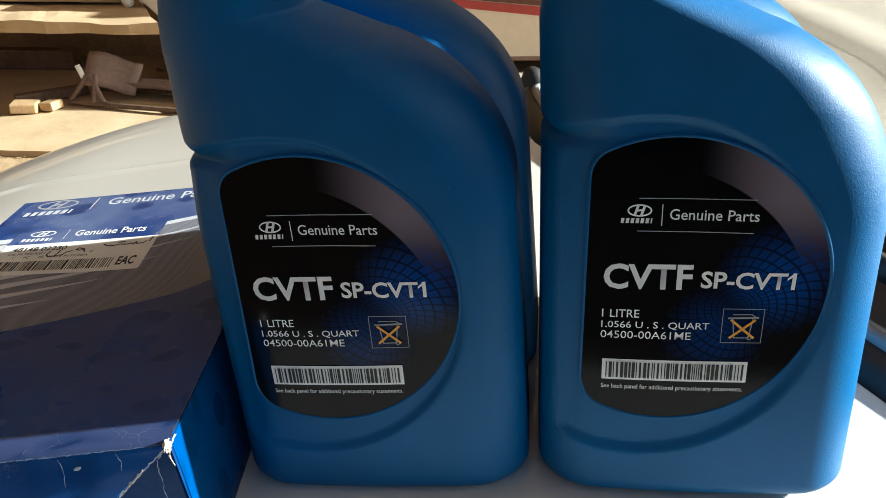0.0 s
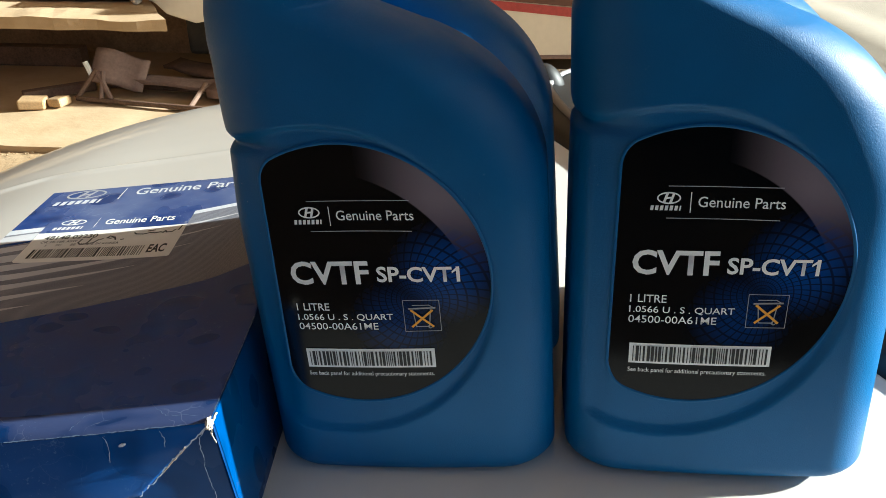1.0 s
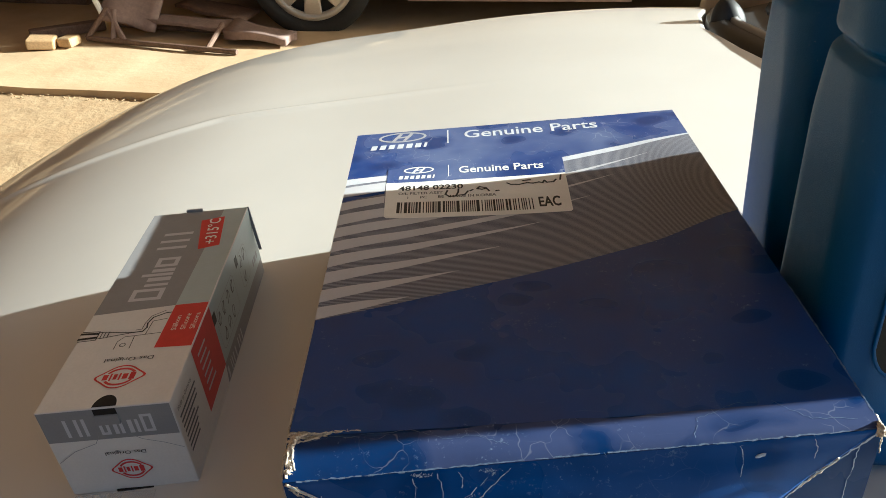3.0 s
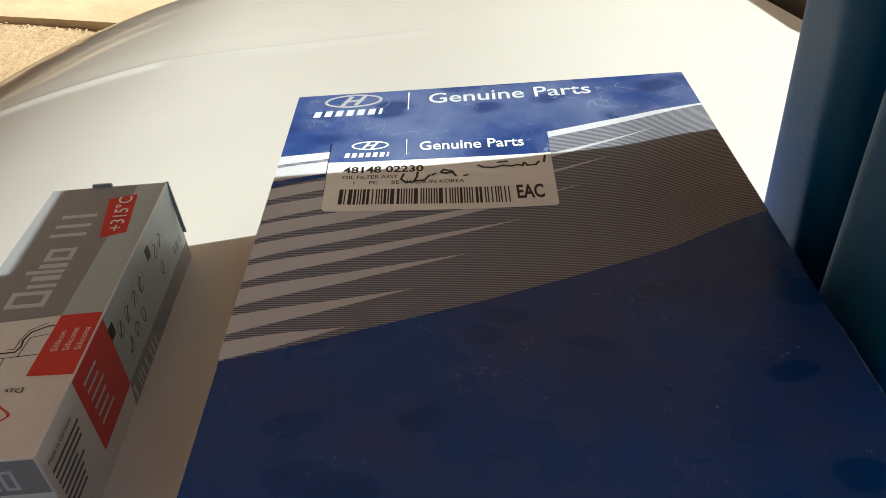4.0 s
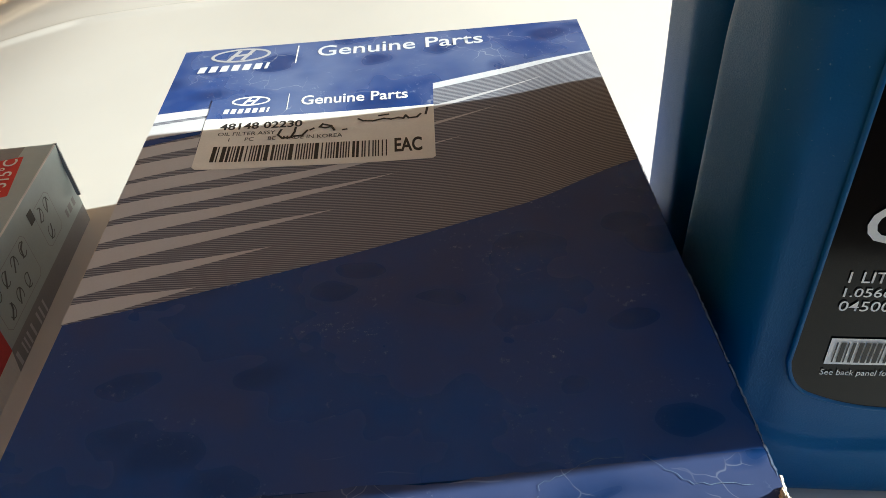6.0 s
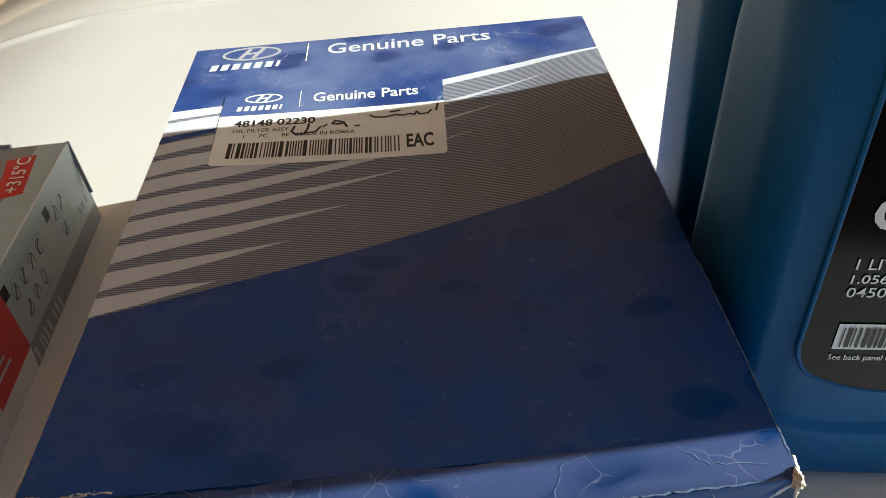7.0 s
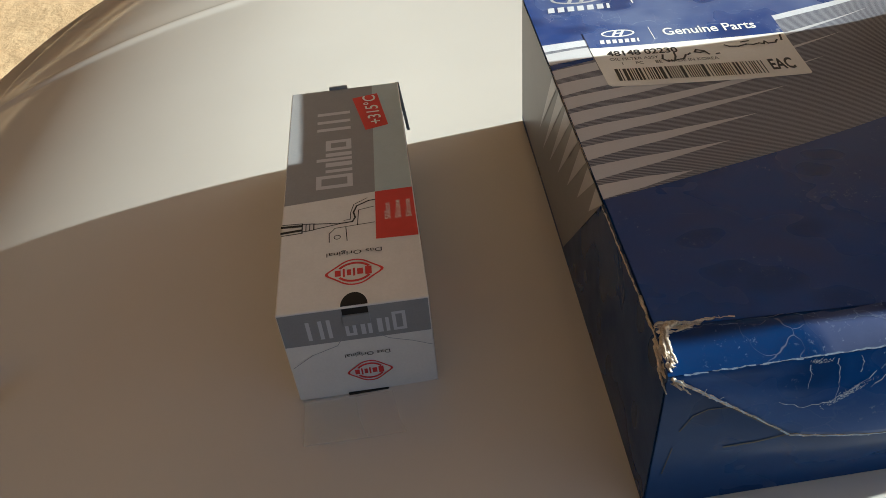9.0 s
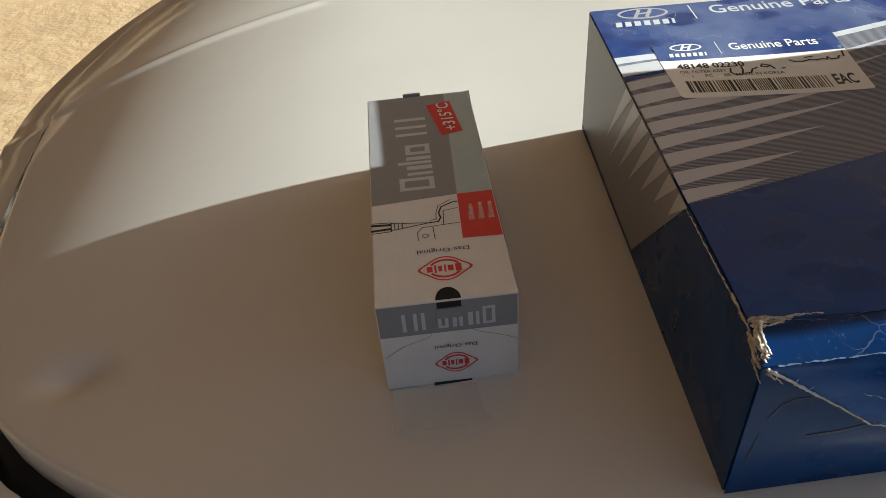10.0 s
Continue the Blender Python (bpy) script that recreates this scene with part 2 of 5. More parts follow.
sand.set("Base Color", sand.mix(sand.math("MULTIPLY", grit, 0.25), tone, (0.46, 0.35, 0.21)))
sand.bump(sand.noise(12, 7, 0.62), 0.35, 0.03)
SAND = sand.m

conc = Mat("concrete", (0.5, 0.42, 0.3), 0.9)
f = conc.ramp(conc.noise(3, 7, 0.65), (0.3, 0.0), (0.7, 1.0))
conc.set("Base Color", conc.mix(f, (0.435, 0.312, 0.175), (0.58, 0.435, 0.27)))
conc.bump(conc.noise(14, 5, 0.6), 0.3, 0.01)
CONCRETE = conc.m
BROWN_WALL = plain("brown_render", (0.44, 0.35, 0.25), 0.9, 0.2, 1.5).m
DARK_WALL = plain("dark_green_wall_paint", (0.055, 0.068, 0.055), 0.85, 0.25, 1.5).m
OCHRE_WALL = plain("ochre_wall_paint", (0.13, 0.075, 0.034), 0.85, 0.25, 1.5).m
WALL = plain("plaster", (0.50, 0.40, 0.28), 0.9, 0.15, 2.0).m
VAN_PAINT = plain("old_white_paint", (0.72, 0.67, 0.58), 0.35, 0.06, 3.0, coat=0.6, coat_rough=0.1).m
VAN_RED = plain("red_stripe", (0.40, 0.05, 0.05), 0.4).m
VAN_BROWN = plain("brown_stripe", (0.12, 0.05, 0.035), 0.4).m
HUB = plain("hubcap_silver", (0.46, 0.42, 0.37), 0.35, 0.1, 20, metal=0.5).m
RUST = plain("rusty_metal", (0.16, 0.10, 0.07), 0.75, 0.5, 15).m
DARK = plain("dark_metal", (0.03, 0.026, 0.022), 0.7, 0.4, 15).m
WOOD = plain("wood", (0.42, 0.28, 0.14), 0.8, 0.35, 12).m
BLOCK = plain("brown_blocks", (0.36, 0.25, 0.155), 0.9, 0.4, 9).m
PINKISH = plain("faded_board", (0.25, 0.175, 0.15), 0.8, 0.25, 8).m
glass = Mat("screen_glass", (0.03, 0.035, 0.03), 0.03)
tr = glass.node("ShaderNodeBsdfTransparent", Color=(0.82, 0.82, 0.80, 1))
gl = glass.node("ShaderNodeBsdfGlossy", Roughness=0.02)
mx = glass.t.nodes.new("ShaderNodeMixShader")
fr = glass.node("ShaderNodeFresnel", IOR=1.5)
for i, o in enumerate((fr.outputs[0], tr.outputs[0], gl.outputs[0])):
    glass.t.links.new(o, mx.inputs[i])
glass.t.links.new(mx.outputs[0], glass.t.nodes["Material Output"].inputs["Surface"])
GLASS = glass.m
DASH = plain("beige_dashboard", (0.32, 0.28, 0.235), 0.7, 0.1, 20).m
CLEAR = Mat("clear_film", (0.92, 0.88, 0.80), 0.2)
CLEAR.set("Alpha", 0.28)
CLEAR = CLEAR.m


# ---------------------------------------------------------------- mesh helpers
def part(name, bm, material, parent=None, label="", smooth=False):
    """Links a bmesh as one mesh object under a thing or a part."""
    me = bpy.data.meshes.new(name)
    bmesh.ops.recalc_face_normals(bm, faces=bm.faces[:])
    bm.to_mesh(me)
    bm.free()
    if smooth:
        me.polygons.foreach_set("use_smooth", [True] * len(me.polygons))
    me.materials.append(material)
    ob = new(name, me)
    if parent is not None:
        ob.parent = parent
    return tagged(ob, label) if label else ob


def thing(name, m, label, category, group="", kind=""):
    ob = new(name)
    ob.empty_display_size = 0.02
    ob.matrix_world = m
    return tagged(ob, label, category, group, kind)


def box_bm(x0, x1, y0, y1, z0, z1, bevel=0.0, seg=2):
    bm = bmesh.new()
    bmesh.ops.create_cube(bm, size=1.0)
    for v in bm.verts:
        v.co = Vector((x0 if v.co.x < 0 else x1, y0 if v.co.y < 0 else y1, z0 if v.co.z < 0 else z1))
    if bevel:
        bmesh.ops.bevel(bm, geom=bm.edges[:], offset=bevel, segments=seg, affect="EDGES", profile=0.5)
    return bm


def poly_bm(polys, to3d):
    """Flat printed shapes: lists of (u, v) outlines, laid by to3d(u, v)."""
    bm = bmesh.new()
    for poly in polys:
        bm.faces.new([bm.verts.new(to3d(u, v)) for u, v in poly])
    bmesh.ops.triangulate(bm, faces=[f for f in bm.faces if len(f.verts) > 4])
    return bm


def rect(u0, v0, u1, v1):
    return [(u0, v0), (u1, v0), (u1, v1), (u0, v1)]


def stroke(points, w):
    """Quads along a polyline of width w."""
    out = []
    for (a, b), (c, d) in zip(points, points[1:]):
        l = math.hypot(c - a, d - b) or 1e-9
        nx, ny = -(d - b) / l * w / 2, (c - a) / l * w / 2
        ex, ey = (c - a) / l * w / 2, (d - b) / l * w / 2
        out.append([(a - nx - ex, b - ny - ey), (c - nx + ex, d - ny + ey), (c + nx + ex, d + ny + ey), (a + nx - ex, b + ny - ey)])
    return out


def ring(cu, cv, ru, rv, w, n=36, a0=0.0, a1=2 * math.pi):
    out = []
    for i in range(n):
        s, e = a0 + (a1 - a0) * i / n, a0 + (a1 - a0) * (i + 1) / n
        out.append([(cu + (ru - w) * math.cos(s), cv + (rv - w) * math.sin(s)), (cu + ru * math.cos(s), cv + rv * math.sin(s)),
                    (cu + ru * math.cos(e), cv + rv * math.sin(e)), (cu + (ru - w) * math.cos(e), cv + (rv - w) * math.sin(e))])
    return out


def disc(cu, cv, ru, rv, n=32):
    return [[(cu + ru * math.cos(2 * math.pi * i / n), cv + rv * math.sin(2 * math.pi * i / n)) for i in range(n)]]


def text_bm(string, u0, v0, u1, v1, to3d, bold=0.0):
    """Built-in font text fitted to the rectangle u0..u1, v0..v1 and laid by to3d."""
    cu = bpy.data.curves.new("text", "FONT")
    cu.body, cu.size, cu.offset, cu.resolution_u = string, 1.0, bold, 3
    ob = bpy.data.objects.new("text", cu)
    me = bpy.data.meshes.new_from_object(ob)
    bm = bmesh.new()
    bm.from_mesh(me)
    xs, ys = [v.co.x for v in bm.verts], [v.co.y for v in bm.verts]
    ax, bx, ay, by = min(xs), max(xs), min(ys), max(ys)
    for v in bm.verts:
        v.co = Vector(to3d(u0 + (v.co.x - ax) / (bx - ax) * (u1 - u0), v0 + (v.co.y - ay) / (by - ay) * (v1 - v0)))
    bpy.data.objects.remove(ob)
    bpy.data.curves.remove(cu)
    bpy.data.meshes.remove(me)
    return bm


def bars(u0, v0, u1, v1, seed, thin=0.35):
    """A bar code's black bars."""
    rnd, out, u = random.Random(seed), [], u0
    while u < u1:
        w = (u1 - u0) / 130 * rnd.choice((1, 1, 1, 2, 3))
        out.append(rect(u, v0, min(u + w, u1), v1))
        u += w + (u1 - u0) / 130 * rnd.choice((1, 1, 2))
    return out


def hollow(u0, v0, u1, v1, w):
    """A rectangle's outline of width w."""
    return [rect(u0, v0, u1, v0 + w), rect(u0, v1 - w, u1, v1), rect(u0, v0 + w, u0 + w, v1 - w), rect(u1 - w, v0 + w, u1, v1 - w)]


def name_marks(u0, v0, u1, v1, n, to3d, material, parent):
    """Plain slanted blocks in place of a brand word: one a letter."""
    w, lean = (u1 - u0) / n, (v1 - v0) * 0.12
    for i in range(n):
        a = u0 + i * w
        b = a + w * (0.30 if i == n - 1 else 0.66)
        part("mark_block", poly_bm([[(a, v0), (b, v0), (b + lean, v1), (a + lean, v1)]], to3d), material, parent)


def each(name, polys, to3d, material, parent):
    """One part for every printed shape."""
    for p in polys:
        part(name, poly_bm([p], to3d), material, parent)


def smooth01(x):
    x = max(0.0, min(1.0, x))
    return x * x * (3 - 2 * x)


# ---------------------------------------------------------------- ground
def ground():
    bm = bmesh.new()
    n, size = 90, 160.0
    def co(i):
        s = (i / n - 0.5) * 2
        return size * s * abs(s) ** 2.2
    grid = [[bm.verts.new((co(i), co(j) + 2, 0.0)) for j in range(n + 1)] for i in range(n + 1)]
    for row in grid:
        for v in row:
            d = math.hypot(v.co.x, v.co.y)
            v.co.z = 0.02 * noise.noise(v.co * 0.8) + (0.012 * noise.noise(v.co * 4) if d < 12 else 0)
    for i in range(n):
        for j in range(n):
            bm.faces.new((grid[i][j], grid[i + 1][j], grid[i + 1][j + 1], grid[i][j + 1]))
    return tagged(part("ground", bm, SAND, smooth=True), "dry sandy yard in low warm sun", "ground", kind="structure")


ground()


# ---------------------------------------------------------------- wheels
def wheel(parent, c, rt, rh):
    """A tyre and a seven-spoked cap, axle along y."""
    def turned(prof, n=56):
        bm = bmesh.new()
        rows = [[bm.verts.new((c[0] + r * math.cos(2 * math.pi * i / n), c[1] + y, c[2] + r * math.sin(2 * math.pi * i / n))) for i in range(n)] for r, y in prof]
        for a, b in zip(rows, rows[1:]):
            for i in range(n):
                bm.faces.new((a[i], a[(i + 1) % n], b[(i + 1) % n], b[i]))
        return bm
    hub = new("wheel")
    hub.parent = parent
    part("tyre", turned([(rh * 0.9, 0.03), (rh, 0.005), (rh + 0.02, -0.006), (rt - 0.035, -0.010), (rt - 0.012, 0.004), (rt, 0.03), (rt, 0.15), (rt - 0.03, 0.19), (rh, 0.19)]), RUBBER, hub, smooth=True)
    part("drum", turned([(0.001, 0.05), (rh * 0.95, 0.05)]), DARK, hub)
    part("rim_ring", turned([(rh * 0.82, 0.012), (rh * 0.85, 0.0), (rh * 0.98, -0.002), (rh, 0.012)]), HUB, hub, smooth=True)
    for k in range(7):
        t = 2 * math.pi * (k + 0.25) / 7
        bm = bmesh.new()
        for r0, w0, y0 in ((0.035, 0.031, 0.000), (rh * 0.55, 0.029, -0.004), (rh * 0.93, 0.044, 0.006)):
            for s_ in (-1, 1):
                for dy in (0.0, 0.012):
                    bm.verts.new((c[0] + r0 * math.cos(t) - s_ * w0 * math.sin(t), c[1] + y0 + dy, c[2] + r0 * math.sin(t) + s_ * w0 * math.cos(t)))
        bmesh.ops.convex_hull(bm, input=bm.verts[:])
        part("spoke", bm, HUB, hub)
    part("cap", turned([(0.102, 0.002), (0.094, -0.006), (0.060, -0.008), (0.052, -0.005), (0.036, -0.006), (0.028, -0.015), (0.001, -0.017)], 32), HUB, hub, smooth=True)
    return hub


# ---------------------------------------------------------------- the car whose bonnet carries the things
FRONT_Y = [-0.10, -0.075, -0.04, -0.005, 0.028, 0.056, 0.11, 0.22, 0.33, 0.46, 0.60, 0.72, 0.80, 0.90, 1.0, 1.1]
FRONT_X = [0.08, 0.0, -0.08, -0.148, -0.205, -0.254, -0.296, -0.332, -0.355, -0.37, -0.355, -0.32, -0.285, -0.22, -0.10, 0.08]
REAR_Y = [-0.10, 0.06, 0.16, 0.30, 0.41, 0.50, 0.60, 0.70, 0.80, 1.1]
REAR_X = [0.47, 0.43, 0.39, 0.342, 0.305, 0.294, 0.292, 0.318, 0.355, 0.45]


def bonnet_z(x, y):
    w = smooth01((x + 0.16) / 0.32)
    z = -0.0625 + (1 - w) * 0.04 * x + w * (0.0743 * x - 0.2363 * x * x) - 0.95 * max(0.0, -0.03 - x) ** 2.8 - 0.215 * max(0.0, y - 0.30) ** 2 - 0.010 * max(0.0, y - 0.04)
    # a feature line that runs lengthwise and dies out towards the screen
    line = 0.450 + 0.30 * min(0.0, x + 0.15) - 0.25 * max(0.0, x + 0.02) ** 2
    z += 0.0016 * smooth01((0.12 - x) / 0.25) * (1.3 * math.exp(-((y - line) / 0.006) ** 2) + 0.8 * smooth01((y - line) / 0.05) * smooth01((0.75 - y) / 0.3))
    # a small dent near the front corner, added to give a glint
    z -= 0.0065 * math.exp(-((x + 0.236) / 0.0125) ** 2 - ((y - 0.087) / 0.0095) ** 2)
    return z


def edge_x(y, front):
    if not front:
        return float(np.interp(y, REAR_Y, REAR_X))
    return float(np.mean(np.interp([y - 0.024, y - 0.012, y, y + 0.012, y + 0.024], FRONT_Y, FRONT_X)))


def car():
    top = thing("car", Matrix.Identity(4), "white car with a glossy bonnet parked in a yard", "car")
    ys = np.concatenate([np.linspace(-0.10, 0.12, 110), np.linspace(0.12, 0.34, 40)[1:], np.linspace(0.34, 0.50, 90)[1:], np.linspace(0.50, 1.1, 56)[1:]])
    us = np.concatenate([np.linspace(0, 0.012, 6)[:-1], np.linspace(0.012, 0.988, 104), np.linspace(0.988, 1, 6)[1:]])
    bm = bmesh.new()
    rows = []
    for y in ys:
        a, b = edge_x(y, True), edge_x(y, False)
        row = []
        for u in us:
            x = a + (b - a) * u
            e = min(u * (b - a), (1 - u) * (b - a), y + 0.10, 1.1 - y)
            z = bonnet_z(x, y) - 0.0018 * (1 - smooth01(e / 0.004)) ** 2
            row.append(bm.verts.new((x, y, z)))
        rows.append(row)
    for r, s in zip(rows, rows[1:]):
        for i in range(len(us) - 1):
            bm.faces.new((r[i], r[i + 1], s[i + 1], s[i]))
    # turn the rim down into a lip
    rim = [e for e in bm.edges if len(e.link_faces) == 1]
    res = bmesh.ops.extrude_edge_only(bm, edges=rim)
    for v in res["geom"]:
        if isinstance(v, bmesh.types.BMVert):
            v.co.z -= 0.02
    part("bonnet", bm, PAINT, top, "glossy white painted bonnet", smooth=True).matrix_local = F

    # bumper and wing below the rim, set back by a dark gap
    def skirt(name, gap, width, drop, mat, depth):
        bm = bmesh.new()
        out = []
        for y in np.linspace(-0.10, 1.1, 70):
            out.append((edge_x(y, True), y))
        rows = []
        for k, (x, y) in enumerate(out):
            xa, ya = out[max(0, k - 1)]
            xb, yb = out[min(len(out) - 1, k + 1)]
            l = math.hypot(xb - xa, yb - ya)
            nx, ny = -(yb - ya) / l, (xb - xa) / l
            z = bonnet_z(x, y) - drop
            prof = [(gap, 0.0), (gap + width * 0.6, -0.006), (gap + width, -0.03), (gap + width * 1.1, -depth * 0.5), (gap + width * 0.9, -depth)]
            rows.append([bm.verts.new((x + nx * p, y + ny * p, z + q)) for p, q in prof])
        for r, s in zip(rows, rows[1:]):
            for i in range(len(r) - 1):
                bm.faces.new((r[i], r[i + 1], s[i + 1], s[i]))
        ob = part(name, bm, mat, top, smooth=True)
        ob.matrix_local = F
        return ob

    skirt("seal", -0.004, 0.016, 0.022, BLACK_TRIM, 0.05)
    skirt("bumper", 0.012, 0.05, 0.014, PAINT, 0.55)

    # cowl at the windscreen's foot, the screen and the wipers
    bm = bmesh.new()
    rows = []
    for y in np.linspace(-0.12, 1.12, 40):
        x = edge_x(min(max(y, -0.1), 1.1), False)
        z = bonnet_z(x, y)
        rows.append([bm.verts.new((x + a, y, z + b)) for a, b in ((0.004, -0.02), (0.006, -0.002), (0.02, 0.002), (0.05, -0.006), (0.09, 0.0), (0.10, 0.008))])
    for r, s in zip(rows, rows[1:]):
        for i in range(len(r) - 1):
            bm.faces.new((r[i], r[i + 1], s[i + 1], s[i]))
    part("cowl", bm, BLACK_TRIM, top, "black plastic cowl", smooth=True).matrix_local = F
    bm = bmesh.new()
    rows = []
    for y in np.linspace(-0.14, 1.12, 24):
        x = edge_x(min(max(y, -0.1), 1.1), False) + 0.10
        z = bonnet_z(x - 0.1, y) + 0.004
        rows.append([bm.verts.new((x + 0.62 * k, y + 0.05 * k, z + 0.40 * k)) for k in (0, 0.25, 0.5, 0.75, 1.0)])
    for r, s in zip(rows, rows[1:]):
        for i in range(len(r) - 1):
            bm.faces.new((r[i], r[i + 1], s[i + 1], s[i]))
    screen = part("windscreen", bm, GLASS, top, "sloping windscreen", smooth=True)
    screen.matrix_local, screen.visible_shadow = F, False
    if screen.data.polygons[0].normal.z < 0:
        screen.data.flip_normals()
    # cowl strip, wiper and dashboard
    bm = bmesh.new()
    rows = []
    for y in np.linspace(-0.12, 1.12, 40):
        x = edge_x(min(max(y, -0.1), 1.1), False) + 0.030
        z = bonnet_z(x - 0.03, y)
        rows.append([bm.verts.new((x + a, y, z + b)) for a, b in ((-0.004, 0.0), (-0.003, 0.004), (0.003, 0.004), (0.004, 0.0))])
    for r, q in zip(rows, rows[1:]):
        for i in range(len(r) - 1):
            bm.faces.new((r[i], r[i + 1], q[i + 1], q[i]))
    part("cowl_strip", bm, CARD_GREY, top, "grey sealing strip", smooth=True).matrix_local = F
    bm = bmesh.new()
    rows = []
    for y in np.linspace(0.0, 0.60, 30):
        x = edge_x(y, False) + 0.062
        z = bonnet_z(x - 0.06, y) + 0.012 + 0.006 * math.sin(y * 5)
        rows.append([bm.verts.new((x + 0.006 * math.cos(k * math.pi / 3), y, z + 0.007 * math.sin(k * math.pi / 3))) for k in range(6)])
    for r, q in zip(rows, rows[1:]):
        for i in range(6):
            bm.faces.new((r[i], r[(i + 1) % 6], q[(i + 1) % 6], q[i]))
    part("wiper", bm, BLACK_TRIM, top, "black wiper arm", smooth=True).matrix_local = F
    bm = bmesh.new()
    bmesh.ops.create_uvsphere(bm, u_segments=20, v_segments=12, radius=1.0)
    for v in bm.verts:
        v.co = Vector((0.3275 + v.co.x * 0.018, 0.640 + v.co.y * 0.0175, -0.099 + v.co.z * 0.0275 * (1 - 0.25 * v.co.x)))
    part("wiper_cap", bm, BLACK_TRIM, top, "rounded black wiper pivot cap", smooth=True).matrix_local = F
    # dashboard: a long moulded shelf with a hooded ridge and a shallow trough
    prof = [(0.50, 0.74), (0.50, 0.872), (0.51, 0.892), (0.54, 0.902), (0.60, 0.907), (0.66, 0.910), (0.672, 0.916), (0.69, 0.918), (0.72, 0.917), (0.74, 0.910), (0.78, 0.908), (0.84, 0.912), (0.88, 0.908), (0.91, 0.890), (0.93, 0.86), (0.94, 0.74)]
    bm = bmesh.new()
    rows = []
    for y in np.linspace(-0.08, 1.11, 48):
        hood = 0.010 * smooth01((0.40 - abs(y - 0.85)) / 0.15) - 0.010 * smooth01((abs(y - 0.5) - 0.4) / 0.2)
        rows.append([bm.verts.new((x + 0.03 * math.cos(3 * (y - 0.5)) - 0.03, y, z + hood * smooth01((z - 0.88) / 0.02))) for x, z in prof])
    for r, q in zip(rows, rows[1:]):
        for i in range(len(prof) - 1):
            bm.faces.new((r[i], r[i + 1], q[i + 1], q[i]))
    bm.faces.new(rows[0])
    bm.faces.new(rows[-1])
    part("dashboard", bm, DASH, top, "beige moulded dashboard", smooth=True)
    part("front_body", box_bm(0.02, 0.60, -0.125, 1.13, 0.24, 0.70, 0.03, 3), PAINT, top)
    part("door_body", box_bm(0.60, 2.15, -0.14, 1.15, 0.22, 0.86, 0.04, 3), PAINT, top, "white door panel")
    part("rear_body", box_bm(2.154, 3.05, -0.13, 1.14, 0.24, 0.88, 0.06, 3), PAINT, top)
    wheel(top, (0.22, -0.16, 0.285), 0.285, 0.20)
    wheel(top, (2.55, -0.16, 0.285), 0.285, 0.20)
    return top


car()


# ---------------------------------------------------------------- oil bottles
LC, LR, LCUT = (-0.0116, 0.0808), 0.0481, -0.0366


def bottle_section(z):
    """Left, right, half depth of the body at height z."""
    xl = float(np.interp(z, [0, 0.060, 0.122, 0.160, 0.168, 0.176, 0.186], [-0.0512, -0.0512, -0.0514, -0.0524, -0.0516, -0.0498, -0.0490]))
    xl += 0.0032 * math.exp(-((z - 0.1278) / 0.0022) ** 2)
    if z < 0.105:
        xr = 0.0562
    elif z < 0.1575:
        xr = -0.0059 + math.sqrt(max(0.0, 0.0621 ** 2 - (1.063 * (z - 0.105)) ** 2))
    else:
        xr = max(-0.0050, 0.0207 - 2.2 * (z - 0.1575))
    d = float(np.interp(z, [0, 0.118, 0.136, 0.148, 0.158, 0.168, 0.178, 0.186], [0.0345, 0.0268, 0.0258, 0.0244, 0.0226, 0.0212, 0.0206, 0.0205]))
    lip = 0.006 * (1 - math.sqrt(max(0.0, 1 - (1 - min(1.0, z / 0.007)) ** 2)))
    return xl + lip, xr - lip, d - lip


def bottle_back(z):
    """Depth behind the middle: the back wall stays upright up to the shoulder."""
    d = float(np.interp(z, [0, 0.120, 0.145, 0.166, 0.176, 0.186], [0.0345, 0.0335, 0.0310, 0.0260, 0.0215, 0.0205]))
    return d - 0.006 * (1 - math.sqrt(max(0.0, 1 - (1 - min(1.0, z / 0.007)) ** 2)))


def dish(x, z):
    """Depth of the sunk field round the label."""
    cx, cz, r = -0.0200, 0.0776, 0.0585
    dx, dz = x - cx, z - cz
    dist, ang = math.hypot(dx, dz), math.degrees(math.atan2(dz, dx))
    inside = smooth01((r - dist) / 0.0022)
    fade = 1.0 - 0.9 * smooth01(1 - abs(ang - 30) / 55.0) * smooth01((dist - 0.018) / 0.030)
    side = smooth01((x + 0.046) / 0.004)
    return 0.0023 * inside * fade * side


def front_y(x, z):
    xl, xr, d = bottle_section(z)
    cx, a = (xl + xr) / 2, (xr - xl) / 2
    return -d + 0.0022 * ((x - cx) / a) ** 2 + dish(x, z)


